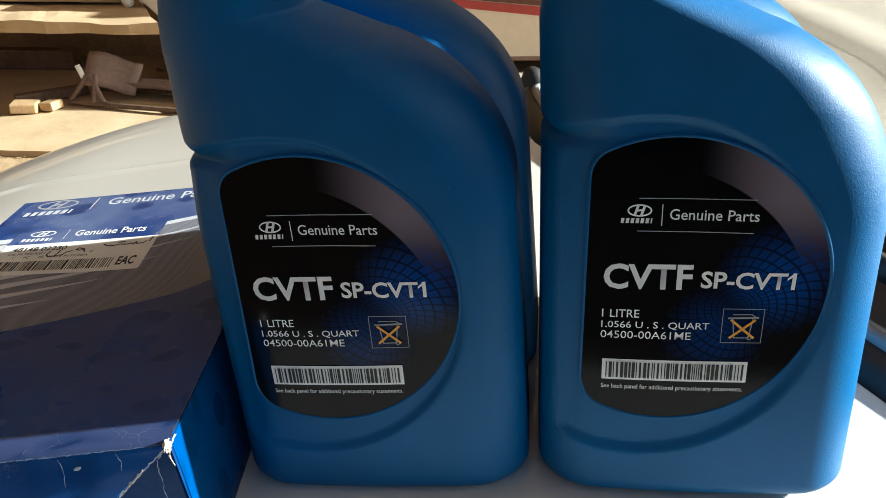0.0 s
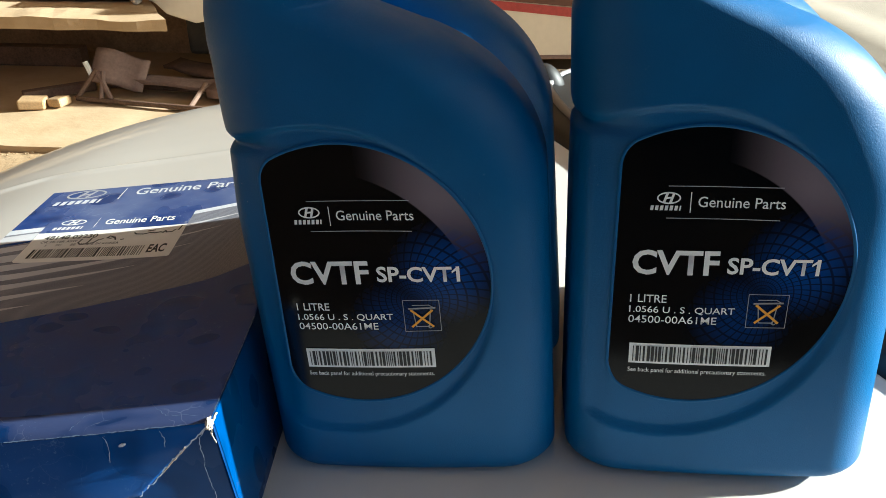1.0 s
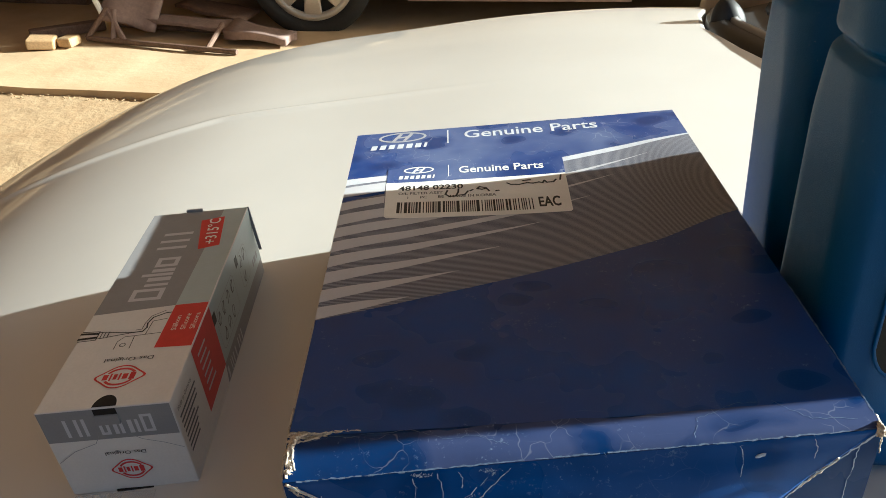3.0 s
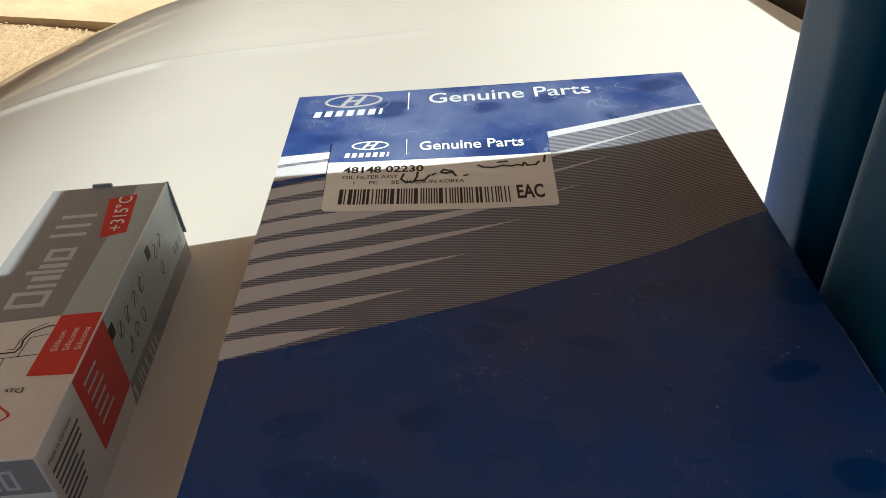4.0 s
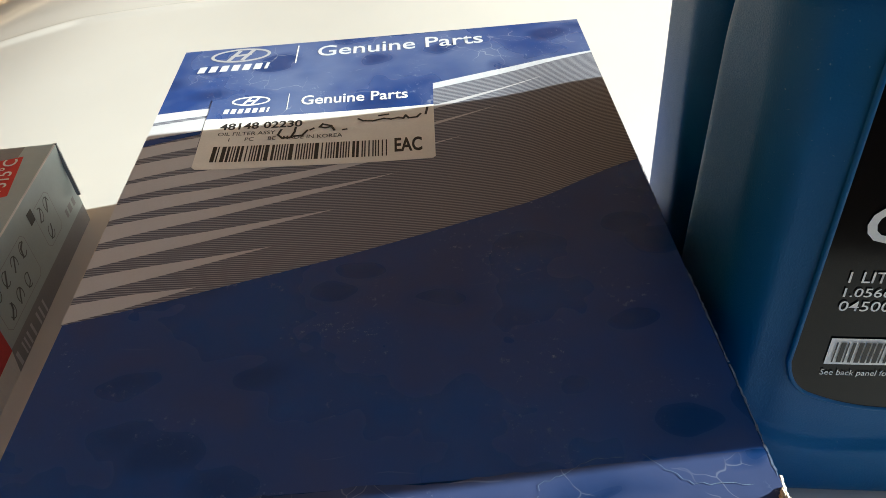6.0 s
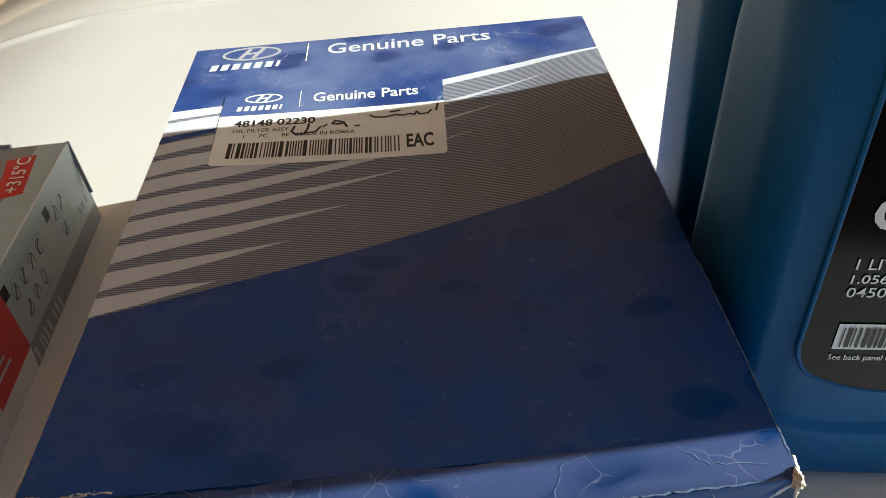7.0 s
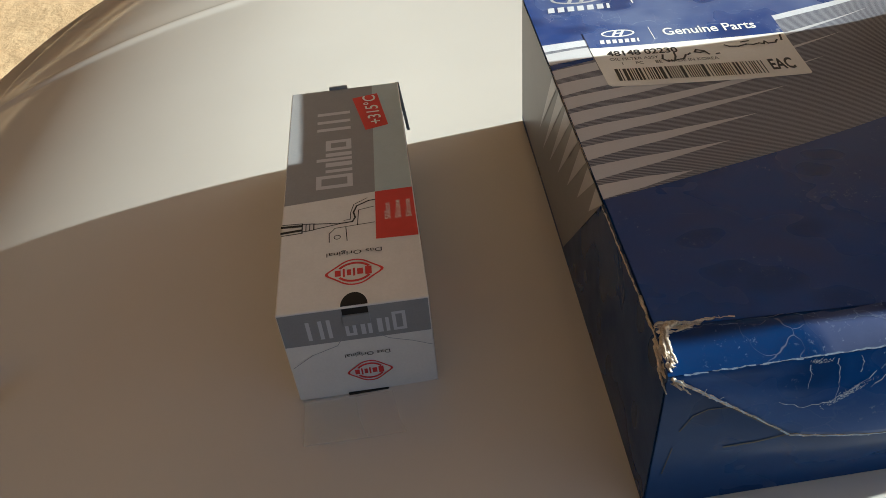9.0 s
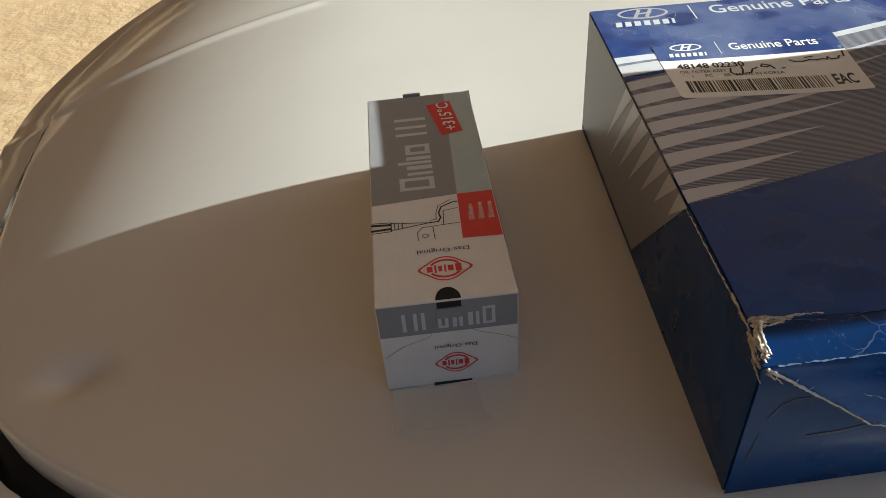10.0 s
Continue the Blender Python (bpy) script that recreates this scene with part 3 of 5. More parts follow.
def bottle_mesh():
    zs = list(np.concatenate([np.linspace(0, 0.007, 8), np.linspace(0.007, 0.135, 110)[1:], np.linspace(0.135, 0.172, 44)[1:], np.linspace(0.172, 0.186, 8)[1:]]))
    NF, NB, NS, NC = 72, 20, 10, 10
    bm = bmesh.new()
    rings = []
    for z in zs:
        xl, xr, d = bottle_section(z)
        k = bottle_back(z)
        a = (xr - xl) / 2
        r = min(0.017 + 0.006 * smooth01((z - 0.10) / 0.03), a * 0.98, d * 0.98, k * 0.98)
        pts = []
        for i in range(NF):
            pts.append((xl + r + (xr - xl - 2 * r) * i / NF, -d))
        for i in range(NC):
            t = -math.pi / 2 + math.pi / 2 * i / NC
            pts.append((xr - r + r * math.cos(t), -d + r + r * math.sin(t)))
        for i in range(NS):
            pts.append((xr, -d + r + (d + k - 2 * r) * i / NS))
        for i in range(NC):
            t = math.pi / 2 * i / NC
            pts.append((xr - r + r * math.cos(t), k - r + r * math.sin(t)))
        for i in range(NB):
            pts.append((xr - r - (xr - xl - 2 * r) * i / NB, k))
        for i in range(NC):
            t = math.pi / 2 + math.pi / 2 * i / NC
            pts.append((xl + r + r * math.cos(t), k - r + r * math.sin(t)))
        for i in range(NS):
            pts.append((xl, k - r - (d + k - 2 * r) * i / NS))
        for i in range(NC):
            t = math.pi + math.pi / 2 * i / NC
            pts.append((xl + r + r * math.cos(t), -d + r + r * math.sin(t)))
        cx = (xl + xr) / 2
        ringv = []
        for x, y in pts:
            s = 1 if y < 0 else -1
            bulge = 0.0022 * ((x - cx) / a) ** 2
            w = smooth01((abs(y) / (d if y < 0 else k) - 0.35) / 0.6)
            y2 = y + s * w * (bulge + dish(x, z))
            ringv.append(bm.verts.new((x, y2, z)))
        rings.append(ringv)
    n = len(rings[0])
    for r, s in zip(rings, rings[1:]):
        for i in range(n):
            bm.faces.new((r[i], r[(i + 1) % n], s[(i + 1) % n], s[i]))
    bm.faces.new(rings[0])
    bm.faces.new(rings[-1])
    return bm


def label_outline():
    """The D shape: a disc cut off on its left, with rounded corners."""
    pts, n = [], 96
    a0 = math.acos((LCUT - LC[0]) / LR)
    for i in range(n + 1):
        t = -a0 + 0.10 + (2 * a0 - 0.20) * i / n
        pts.append((LC[0] + LR * math.cos(t), LC[1] + LR * math.sin(t)))
    top, bottom = LC[1] + LR * math.sin(a0), LC[1] - LR * math.sin(a0)
    for k in range(1, 6):
        w = k / 6
        pts.append((pts[n][0] * (1 - w) ** 2 + 2 * w * (1 - w) * (LCUT + 0.0005) + LCUT * w * w, pts[n][1] * (1 - w) ** 2 + 2 * w * (1 - w) * top + (top - 0.005) * w * w))
    for k in range(12):
        pts.append((LCUT - 0.0012 * (k / 11), top - 0.005 + (bottom + 0.007 - top + 0.005) * k / 11))
    e = pts[-1]
    for k in range(1, 6):
        w = k / 6
        pts.append((e[0] * (1 - w) ** 2 + 2 * w * (1 - w) * LCUT + pts[0][0] * w * w, e[1] * (1 - w) ** 2 + 2 * w * (1 - w) * bottom + pts[0][1] * w * w))
    return pts


def bottle(m, label):
    top = thing("oil_bottle", m, label, "bottle", "oil bottles")
    body = part("body", bottle_mesh(), PLASTIC, top, "satin blue moulded plastic", smooth=True)

    def lay(off):
        # label units: metres from the bar code's upper left corner
        return lambda u, v: (u - 0.0314, front_y(u - 0.0314, v + 0.0553) - off, v + 0.0553)

    # printed label
    out = label_outline()
    bm = bmesh.new()
    c = (sum(p[0] for p in out) / len(out), sum(p[1] for p in out) / len(out))
    rings = []
    for k in range(1, 31):
        w = k / 30
        rings.append([bm.verts.new((c[0] + (p[0] - c[0]) * w, front_y(c[0] + (p[0] - c[0]) * w, c[1] + (p[1] - c[1]) * w) - 0.00035, c[1] + (p[1] - c[1]) * w)) for p in out])
    mid = bm.verts.new((c[0], front_y(*c) - 0.00035, c[1]))
    n = len(out)
    for i in range(n):
        bm.faces.new((mid, rings[0][i], rings[0][(i + 1) % n]))
        for r, s in zip(rings, rings[1:]):
            bm.faces.new((r[i], r[(i + 1) % n], s[(i + 1) % n], s[i]))
    sheet = part("label", bm, LABEL, top, "black printed label with a grey crescent", smooth=True)
    # moulded bead round the recess
    bm = bmesh.new()
    rows = []
    for i, (x, z) in enumerate(out):
        (xa, za), (xb, zb) = out[i - 1], out[(i + 1) % n]
        l = math.hypot(xb - xa, zb - za) or 1.0
        nx, nz = (zb - za) / l, -(xb - xa) / l
        if nx * (x - c[0]) + nz * (z - c[1]) < 0:
            nx, nz = -nx, -nz
        x, z = x + nx * 0.0005, z + nz * 0.0005
        rows.append([bm.verts.new((x + nx * 0.0006 * math.cos(t), front_y(x, z) - 0.0002 - 0.0006 * math.sin(t), z + nz * 0.0006 * math.cos(t))) for t in (0, math.pi / 4, math.pi / 2, 3 * math.pi / 4, math.pi)])
    for r, q in zip(rows, rows[1:] + rows[:1]):
        for i in range(4):
            bm.faces.new((r[i], r[i + 1], q[i + 1], q[i]))
    part("label_bead", bm, PLASTIC, top, smooth=True)
    ink = lay(0.0007)
    mm = 0.001
    for name, s, u0, v0, u1, v1, bold in (
        ("grade_text", "CVTF", -0.4, 24.6, 27.0, 33.4, 0.026), ("grade_text", "SP-CVT1", 29.6, 25.3, 57.8, 31.2, 0.024),
        ("volume_text", "1 LITRE", -0.4, 14.6, 11.4, 17.4, 0.006), ("volume_text", "1.0566 U . S . QUART", -0.5, 10.4, 33.5, 13.2, 0.006),
        ("number_text", "04500-00A61ME", -0.6, 7.0, 28.0, 9.7, 0.002), ("note_text", "See back panel for additional precautionary statements.", 0.2, -12.4, 46.0, -10.2, 0.002),
        ("maker_text", "Genuine Parts", 18.6, 48.1, 44.5, 51.6, 0.006)):
        part(name, text_bm(s, u0 * mm, v0 * mm, u1 * mm, v1 * mm, ink, bold), WHITE_INK, sheet)
    sc = lambda polys: [[(u * mm, v * mm) for u, v in p] for p in polys]
    part("digit_flag", poly_bm(sc([[(55.2, 29.4), (57.0, 31.0), (57.0, 29.9), (55.2, 28.6)]]), ink), WHITE_INK, sheet)
    part("emblem", poly_bm(sc(ring(9.6, 51.0, 3.7, 2.0, 0.5) + stroke([(8.2, 49.7), (9.0, 52.3)], 0.8) + stroke([(10.2, 49.7), (11.0, 52.3)], 0.8) + stroke([(8.6, 50.9), (10.7, 51.2)], 0.6)), ink), WHITE_INK, sheet)
    name_marks(4.0 * mm, 46.9 * mm, 14.4 * mm, 48.5 * mm, 7, ink, WHITE_INK, sheet)
    part("divider", poly_bm(sc([rect(16.2, 46.2, 16.5, 53.0)]), ink), WHITE_INK, sheet)
    part("rule", poly_bm(sc([rect(9.2 + k * 5.7, 54.8, 14.9 + k * 5.7, 55.05) for k in range(6)]), ink), SILVER_INK, sheet)
    part("rule", poly_bm(sc([rect(9.2 + k * 5.7, 44.2, 14.9 + k * 5.7, 44.45) for k in range(6)]), ink), SILVER_INK, sheet)
    part("bar_code_field", poly_bm(sc([rect(0.3 + 46.5 * k / 8, -8.5, 0.3 + 46.5 * (k + 1) / 8, -0.8) for k in range(8)]), ink), WHITE_INK, sheet)
    ink2 = lay(0.0010)
    tagged(part("bar_code", poly_bm(sc(bars(1.5, -7.6, 45.6, -1.7, 3)), ink2), BLACK_INK, sheet), kind="stuff")
    frame_ = [(37.4, 6.2), (49.9, 6.2), (49.9, 18.3), (37.4, 18.3), (37.4, 6.2)]
    part("bin_sign_frame", poly_bm(sc(stroke(frame_, 0.22)), ink), GREY_INK, sheet)
    binp = stroke([(40.6, 14.6), (41.4, 8.0), (45.9, 8.0), (46.7, 14.6)], 0.35) + stroke([(39.4, 15.0), (48.2, 15.3)], 0.6) + stroke([(40.6, 16.3), (46.2, 16.4), (48.0, 15.3)], 0.3) + ring(46.2, 8.0, 0.8, 0.8, 0.3, 12)
    part("bin_sign", poly_bm(sc(binp), ink), GREY_INK, sheet)
    part("bin_cross", poly_bm(sc(stroke([(40.2, 8.3), (47.2, 14.4)], 0.8) + stroke([(40.2, 14.4), (47.2, 8.3)], 0.8)), ink2), ORANGE_INK, sheet)

    # neck collar and screw cap
    def turned(prof, cx, n=40, ribs=False):
        bm = bmesh.new()
        rows = [[bm.verts.new((cx + r * math.cos(2 * math.pi * i / n) * (1.0 if not ribs or i % 2 else 0.97), r * math.sin(2 * math.pi * i / n) * (1.0 if not ribs or i % 2 else 0.97), z)) for i in range(n)] for r, z in prof if r > 0]
        for r, s in zip(rows, rows[1:]):
            for i in range(n):
                bm.faces.new((r[i], r[(i + 1) % n], s[(i + 1) % n], s[i]))
        bm.faces.new(rows[-1])
        return bm
    part("neck", turned([(0.0200, 0.184), (0.0215, 0.187), (0.0215, 0.190), (0.0190, 0.191), (0.0190, 0.195)], -0.0270), PLASTIC, top, smooth=True)
    part("cap", turned([(0.0222, 0.1945), (0.0227, 0.196), (0.0224, 0.214), (0.0208, 0.2165)], -0.0270, 60, True), CAP, top, "ribbed dark screw cap")
    return top


def stand(x, y, yaw, lean=0.0, tip=0.0):
    """A bottle's pose on the bonnet, by the middle of its foot."""
    return F @ pose(x, y, bonnet_z(x, y) + 0.0005, lean, tip, yaw)


first = bottle(stand(0.2130, 0.0620, -5.05, -0.9, 0.9) @ Matrix.Scale(1.02, 4), "blue plastic oil bottle with a black printed label")
copy_thing(first, stand(0.3257, 0.0529, -4.95, -3.8, 3.25))
copy_thing(first, stand(0.2230, 0.1262, -7.0, -3))
copy_thing(first, stand(0.3380, 0.1262, -6.0, -3, 3))


# ---------------------------------------------------------------- filter carton
BX, BY, BZ = 0.1550, 0.210, -0.0625


def fold_y(x):
    """The lid's front crease runs out of square: deeper at the carton's left."""
    return -0.0006 - 0.0032 * (1 - x / BX)


def fold_z(x):
    return -0.0005 - 0.0032 * (1 - x / BX) ** 0.8


def front(x):
    return fold_y(x) - 0.0005


def lid_z(x, y):
    """The lid sags in its middle."""
    return -0.0055 * math.exp(-((x - 0.1) / 0.075) ** 2 - ((y - 0.115) / 0.05) ** 2) * smooth01(min(x + 0.004, BX - x) / 0.035)


def on_lid(off):
    return lambda u, v: (u, v, lid_z(u, v) + off)


def lid_bm(polys, off):
    """Large printed fields, cut into a grid so that they follow the sagging lid."""
    bm = poly_bm(polys, lambda u, v: (u, v, 0.0))
    for axis, size in ((0, BX), (1, BY)):
        for k in range(1, int(size / 0.006) + 1):
            at = [0.0, 0.0, 0.0]
            at[axis] = 0.006 * k
            no = [0.0, 0.0, 0.0]
            no[axis] = 1.0
            bmesh.ops.bisect_plane(bm, geom=bm.verts[:] + bm.edges[:] + bm.faces[:], plane_co=at, plane_no=no, dist=1e-6)
    for v in bm.verts:
        v.co.z = lid_z(v.co.x, v.co.y) + off
    return bm


def bulge(x, z):
    """How far the half-sprung front panel stands out below the crease."""
    q = math.sin(math.pi * min(1.0, max(0.0, -z / 0.056))) ** 2
    return 0.0055 * smooth01(min(x, BX - x) / 0.055) * q - 0.0009 * (1 - smooth01((fold_z(x) - z) / 0.010))


def carton():
    top = thing("filter_carton", F, "worn blue and grey cardboard filter carton with torn corners", "box")
    bm = bmesh.new()
    n = 60
    rows, top_rows = [], []
    for i in range(n + 1):
        x = BX * i / n
        w = smooth01(1 - x / 0.06)
        j = 0.0003 * noise.noise((x * 45, 0, 0))
        foot = lambda y: bonnet_z(x, y) + 0.0005
        prof = [(BY, foot(BY)), (BY, -0.001), (BY - 0.001, 0.0), *[(y_, lid_z(x, y_) - 0.0006) for y_ in np.linspace(BY - 0.006, 0.012, 24)], (0.0075 * w + 0.0005 + j, 0.0), (fold_y(x) + j * 0.3, fold_z(x)), (front(x) + 0.0004, fold_z(x) - 0.0012), (front(x) + 0.0012, fold_z(x) - 0.0030), (front(x) + 0.0012, foot(0.0))]
        top_rows.append(prof[27:30])
        rows.append([bm.verts.new((x, y, z)) for y, z in prof])
    k = len(rows[0])
    for r, s in zip(rows, rows[1:]):
        for i in range(k):
            bm.faces.new((r[i], s[i], s[(i + 1) % k], r[(i + 1) % k]))
    bm.faces.new(rows[0])
    bm.faces.new(rows[-1])
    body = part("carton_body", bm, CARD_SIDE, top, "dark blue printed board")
    part("top_panel", lid_bm([rect(0.0003, 0.0086, BX - 0.0003, BY - 0.0012)], 0.00002), CARD_NAVY, top, "glossy navy printed top", smooth=True)
    # front panel, sprung outwards
    bm = bmesh.new()
    rows = []
    for i in range(91):
        x = BX * i / 90
        z0, z1 = fold_z(x) - 0.0012, bonnet_z(x, 0.0) + 0.0006
        rows.append([bm.verts.new((x, front(x) - bulge(x, z0 + (z1 - z0) * k / 28) - 0.0001, z0 + (z1 - z0) * k / 28)) for k in range(29)])
    for r, s_ in zip(rows, rows[1:]):
        for i in range(28):
            bm.faces.new((r[i], r[i + 1], s_[i + 1], s_[i]))
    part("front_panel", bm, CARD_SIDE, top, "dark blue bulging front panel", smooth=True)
    # the lid's tuck flap on the front, over the two side flaps
    fl = [(0.002, -0.0047), (0.0165, -0.0155), (0.033, -0.0270), (0.055, -0.0283), (0.080, -0.0292), (0.105, -0.0280), (0.126, -0.0260), (0.139, -0.0140), (0.1535, -0.0018)]
    bm = bmesh.new()
    rows = []
    for i in range(91):
        x = 0.002 + 0.1515 * i / 90
        z0, z1 = fold_z(x) - 0.0010, min(fold_z(x) - 0.0012, float(np.interp(x, [p[0] for p in fl], [p[1] for p in fl])))
        col = [bm.verts.new((x, fold_y(x) - 0.0001, fold_z(x) - 0.0001)), bm.verts.new((x, fold_y(x) - 0.0002, fold_z(x) - 0.0005))]
        for k in range(1, 19):
            z = z0 + (z1 - z0) * k / 18
            col.append(bm.verts.new((x, front(x) - bulge(x, z) - 0.0007, z)))
        col.append(bm.verts.new((x, front(x) - bulge(x, z1) + 0.0002, z1)))
        rows.append(col)
    for r, s_ in zip(rows, rows[1:]):
        for i in range(len(r) - 1):
            bm.faces.new((r[i], r[i + 1], s_[i + 1], s_[i]))
    part("tuck_flap", bm, CARD_FLAP, top, "creased glossy blue flap", smooth=True)
    part("side_panel", poly_bm([rect(0.0015, -0.0520, BY - 0.002, -0.0008)], lambda u, v: (BX + 0.0002, u, v)), CARD_STRIP, top, "bright blue printed side")
    ys = lambda off: (lambda u, v: (u, front(u) - bulge(u, v) - 0.0002 - off, v))

    def worn(points, w, seed, wig=0.0004):
        """A broken, frayed white line: short uneven strokes with side fibres."""
        rnd, out = random.Random(seed), []
        for (a, b), (c, d) in zip(points, points[1:]):
            far = math.hypot(c - a, d - b)
            m = max(3, int(far / 0.0011))
            p = [(a + (c - a) * q / m + rnd.uniform(-wig, wig) * 0.7, b + (d - b) * q / m + rnd.uniform(-wig, wig) * 0.7) for q in range(m + 1)]
            p[0], p[-1] = (a, b), (c, d)
            for e, g in zip(p, p[1:]):
                if rnd.random() < 0.96:
                    out += stroke([e, g], w * rnd.uniform(0.35, 1.35))
                if rnd.random() < 0.12:
                    t = rnd.uniform(0, 2 * math.pi)
                    r = rnd.uniform(1.2, 3.0) * w
                    out += stroke([e, (e[0] + r * math.cos(t), e[1] + r * math.sin(t))], w * 0.3)
        return out

    def specks(cu, cv, ru, rv, count, size, seed, slope=0.0):
        """A rubbed patch: many small uneven flecks."""
        rnd, out = random.Random(seed), []
        for _ in range(count):
            d = rnd.gauss(0, 1)
            u, v, t, l = cu + ru * d, cv + slope * ru * d + rnd.gauss(0, rv), rnd.uniform(0, math.pi), size * rnd.uniform(0.4, 1.6)
            out += stroke([(u, v), (u + l * math.cos(t), v + l * math.sin(t))], size * rnd.uniform(0.2, 0.5))
        return out

    part("worn_seam", poly_bm(worn(fl[:2], 0.00060, 31, 0.0003) + worn(fl[1:4], 0.00040, 1, 0.0002) + worn(fl[3:6], 0.00022, 21, 0.0002), ys(0.0009)), SCUFF, top, "white worn cardboard edge")
    part("worn_seam", poly_bm(worn([fl[8], fl[7], fl[6]], 0.00045, 2, 0.0006), ys(0.0009)), SCUFF, top, "white worn cardboard edge")
    part("crease", poly_bm(worn([(0.1530, -0.003), (0.1500, -0.006), (0.1490, -0.020), (0.1495, -0.032), (0.1475, -0.040), (0.141, -0.043)], 0.00025, 3), ys(0.0002)), SCUFF, top)
    part("crease", poly_bm(worn([(0.028, -0.0150), (0.034, -0.0172), (0.040, -0.0160), (0.046, -0.0122), (0.052, -0.0080), (0.056, -0.0045)], 0.00022, 4, 0.0005), ys(0.0009)), SCUFF, top)
    for x, l in ((0.034, 0.011), (0.041, 0.016), (0.0465, 0.007), (0.119, 0.013), (0.138, 0.009)):
        part("crack", poly_bm(worn([(x, fold_z(x) - 0.0008), (x + 0.001, fold_z(x) - l * 0.38), (x + 0.0005, fold_z(x) - l * 0.76)], 0.00022, int(x * 1e4)), ys(0.0009)), SCUFF, top)
    part("slit", poly_bm(stroke([(0.018, -0.0168), (0.0115, -0.0172), (0.0080, -0.0195), (0.0055, -0.0255)], 0.00035) + stroke([(0.0045, -0.033), (0.0032, -0.0445)], 0.00035), ys(0.0001)), BLACK_INK, top, "dark slit of the side flap")
    part("slit", poly_bm(stroke([(0.033, -0.0275), (0.026, -0.0310), (0.018, -0.0335)], 0.0006), ys(0.0001)), BLACK_INK, top)
    part("scuff", poly_bm(specks(0.0440, -0.0140, 0.0024, 0.0005, 120, 0.00040, 61, 0.62), ys(0.0010)), SCUFF, top, "pale rubbed flecks")
    part("scuff", poly_bm(specks(0.0365, -0.0040, 0.0016, 0.0004, 60, 0.00034, 63) + specks(0.0545, -0.0040, 0.0012, 0.0005, 40, 0.00030, 64), ys(0.0010)), SCUFF, top)
    part("crease", poly_bm(worn([(0.060, fold_z(0.060) - 0.001), (0.0565, -0.0070), (0.0530, -0.0098), (0.0500, -0.0125)], 0.00022, 65, 0.0005), ys(0.0010)), SCUFF, top)
    # shade below the flap's proud edge, painted as a black line
    part("seam_shade", poly_bm(stroke([(u, v - 0.0007) for u, v in fl[1:6]], 0.0007), ys(0.0003)), BLACK_INK, top)
    chip = bmesh.new()
    bmesh.ops.create_icosphere(chip, subdivisions=1, radius=1.0)
    for v in chip.verts:
        v.co = Vector((0.1245 + v.co.x * 0.0016, front(0.1245) - bulge(0.1245, -0.006) - 0.0008 + v.co.y * 0.0004, -0.0060 + v.co.z * 0.0008 + v.co.x * 0.0005))
    part("paper_chip", chip, SCUFF, top)
    # scuffed front edge
    def edge(u, v):
        return (u, fold_y(u) + 0.0014 + v, fold_z(u) + 0.0009 + v * 0.5)
    part("worn_edge", poly_bm([p for k, p in enumerate(worn([(0.004, -0.0016), (0.04, -0.0014), (0.08, -0.0012), (0.12, -0.0014), (0.153, -0.0014)], 0.00034, 7, 0.00022)) if noise.noise((k * 0.3, 4.0, 0)) > -0.35], edge), RUBBED, top, "scuffed white front edge")
    # rubbed strip of the lid along its front crease, painted out to the sunlit band's edge
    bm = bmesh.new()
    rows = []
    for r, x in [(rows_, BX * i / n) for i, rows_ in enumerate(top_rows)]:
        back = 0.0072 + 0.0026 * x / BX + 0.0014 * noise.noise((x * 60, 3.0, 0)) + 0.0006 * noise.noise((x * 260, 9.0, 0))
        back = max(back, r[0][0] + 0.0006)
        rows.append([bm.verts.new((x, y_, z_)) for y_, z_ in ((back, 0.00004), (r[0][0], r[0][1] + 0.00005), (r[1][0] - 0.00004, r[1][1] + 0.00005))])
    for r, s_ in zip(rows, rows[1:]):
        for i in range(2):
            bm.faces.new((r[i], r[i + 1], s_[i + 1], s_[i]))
    part("rubbed_lit_strip", bm, CARD_WORN_LIT, top, "rubbed crease with cracked ink, sunlit sheen in its pale blue", smooth=True)
    ts = lambda u, v: (u, v, 0.00015)
    for k, pts in enumerate(([(0.006, 0.0062), (0.013, 0.0078), (0.02, 0.0070)], [(0.02, 0.0078), (0.034, 0.0085), (0.044, 0.0045), (0.052, 0.0050), (0.060, 0.001)], [(0.108, -0.0005), (0.110, 0.006), (0.121, 0.0105), (0.128, 0.0105)], [(0.130, 0.012), (0.139, 0.0035), (0.150, 0.0025)])):
        part("crease", poly_bm(worn(pts, 0.00014, 20 + k, 0.0005), ts), RUBBED, top)

    part("torn_lip", poly_bm(worn([(0.0005, 0.0070), (0.004, 0.0082), (0.0075, 0.0080), (0.0115, 0.0088)], 0.0011, 41, 0.0003), ts), TORN, top, "torn pale board fibres")
    part("torn_lip", poly_bm(worn([(0.0105, 0.0090), (0.0122, 0.0098), (0.020, 0.0094)], 0.0004, 42, 0.0004), ts), TORN, top)
    # torn corners: ragged clumps of bare board
    def torn(name, c, r, seed):
        rnd, bm = random.Random(seed), bmesh.new()
        bmesh.ops.create_icosphere(bm, subdivisions=3, radius=1.0)
        for v in bm.verts:
            q = 1 + 0.55 * noise.noise(v.co * 2.6 + Vector((seed, 0, 0))) + 0.3 * noise.noise(v.co * 7)
            v.co = Vector((c[0] + v.co.x * r[0] * q, c[1] + v.co.y * r[1] * q, c[2] + v.co.z * r[2] * q))
        part(name, bm, TORN, top, "torn frayed cardboard corner")
    torn("torn_corner", (0.0006, 0.0042, -0.0024), (0.0013, 0.0036, 0.0016), 2)
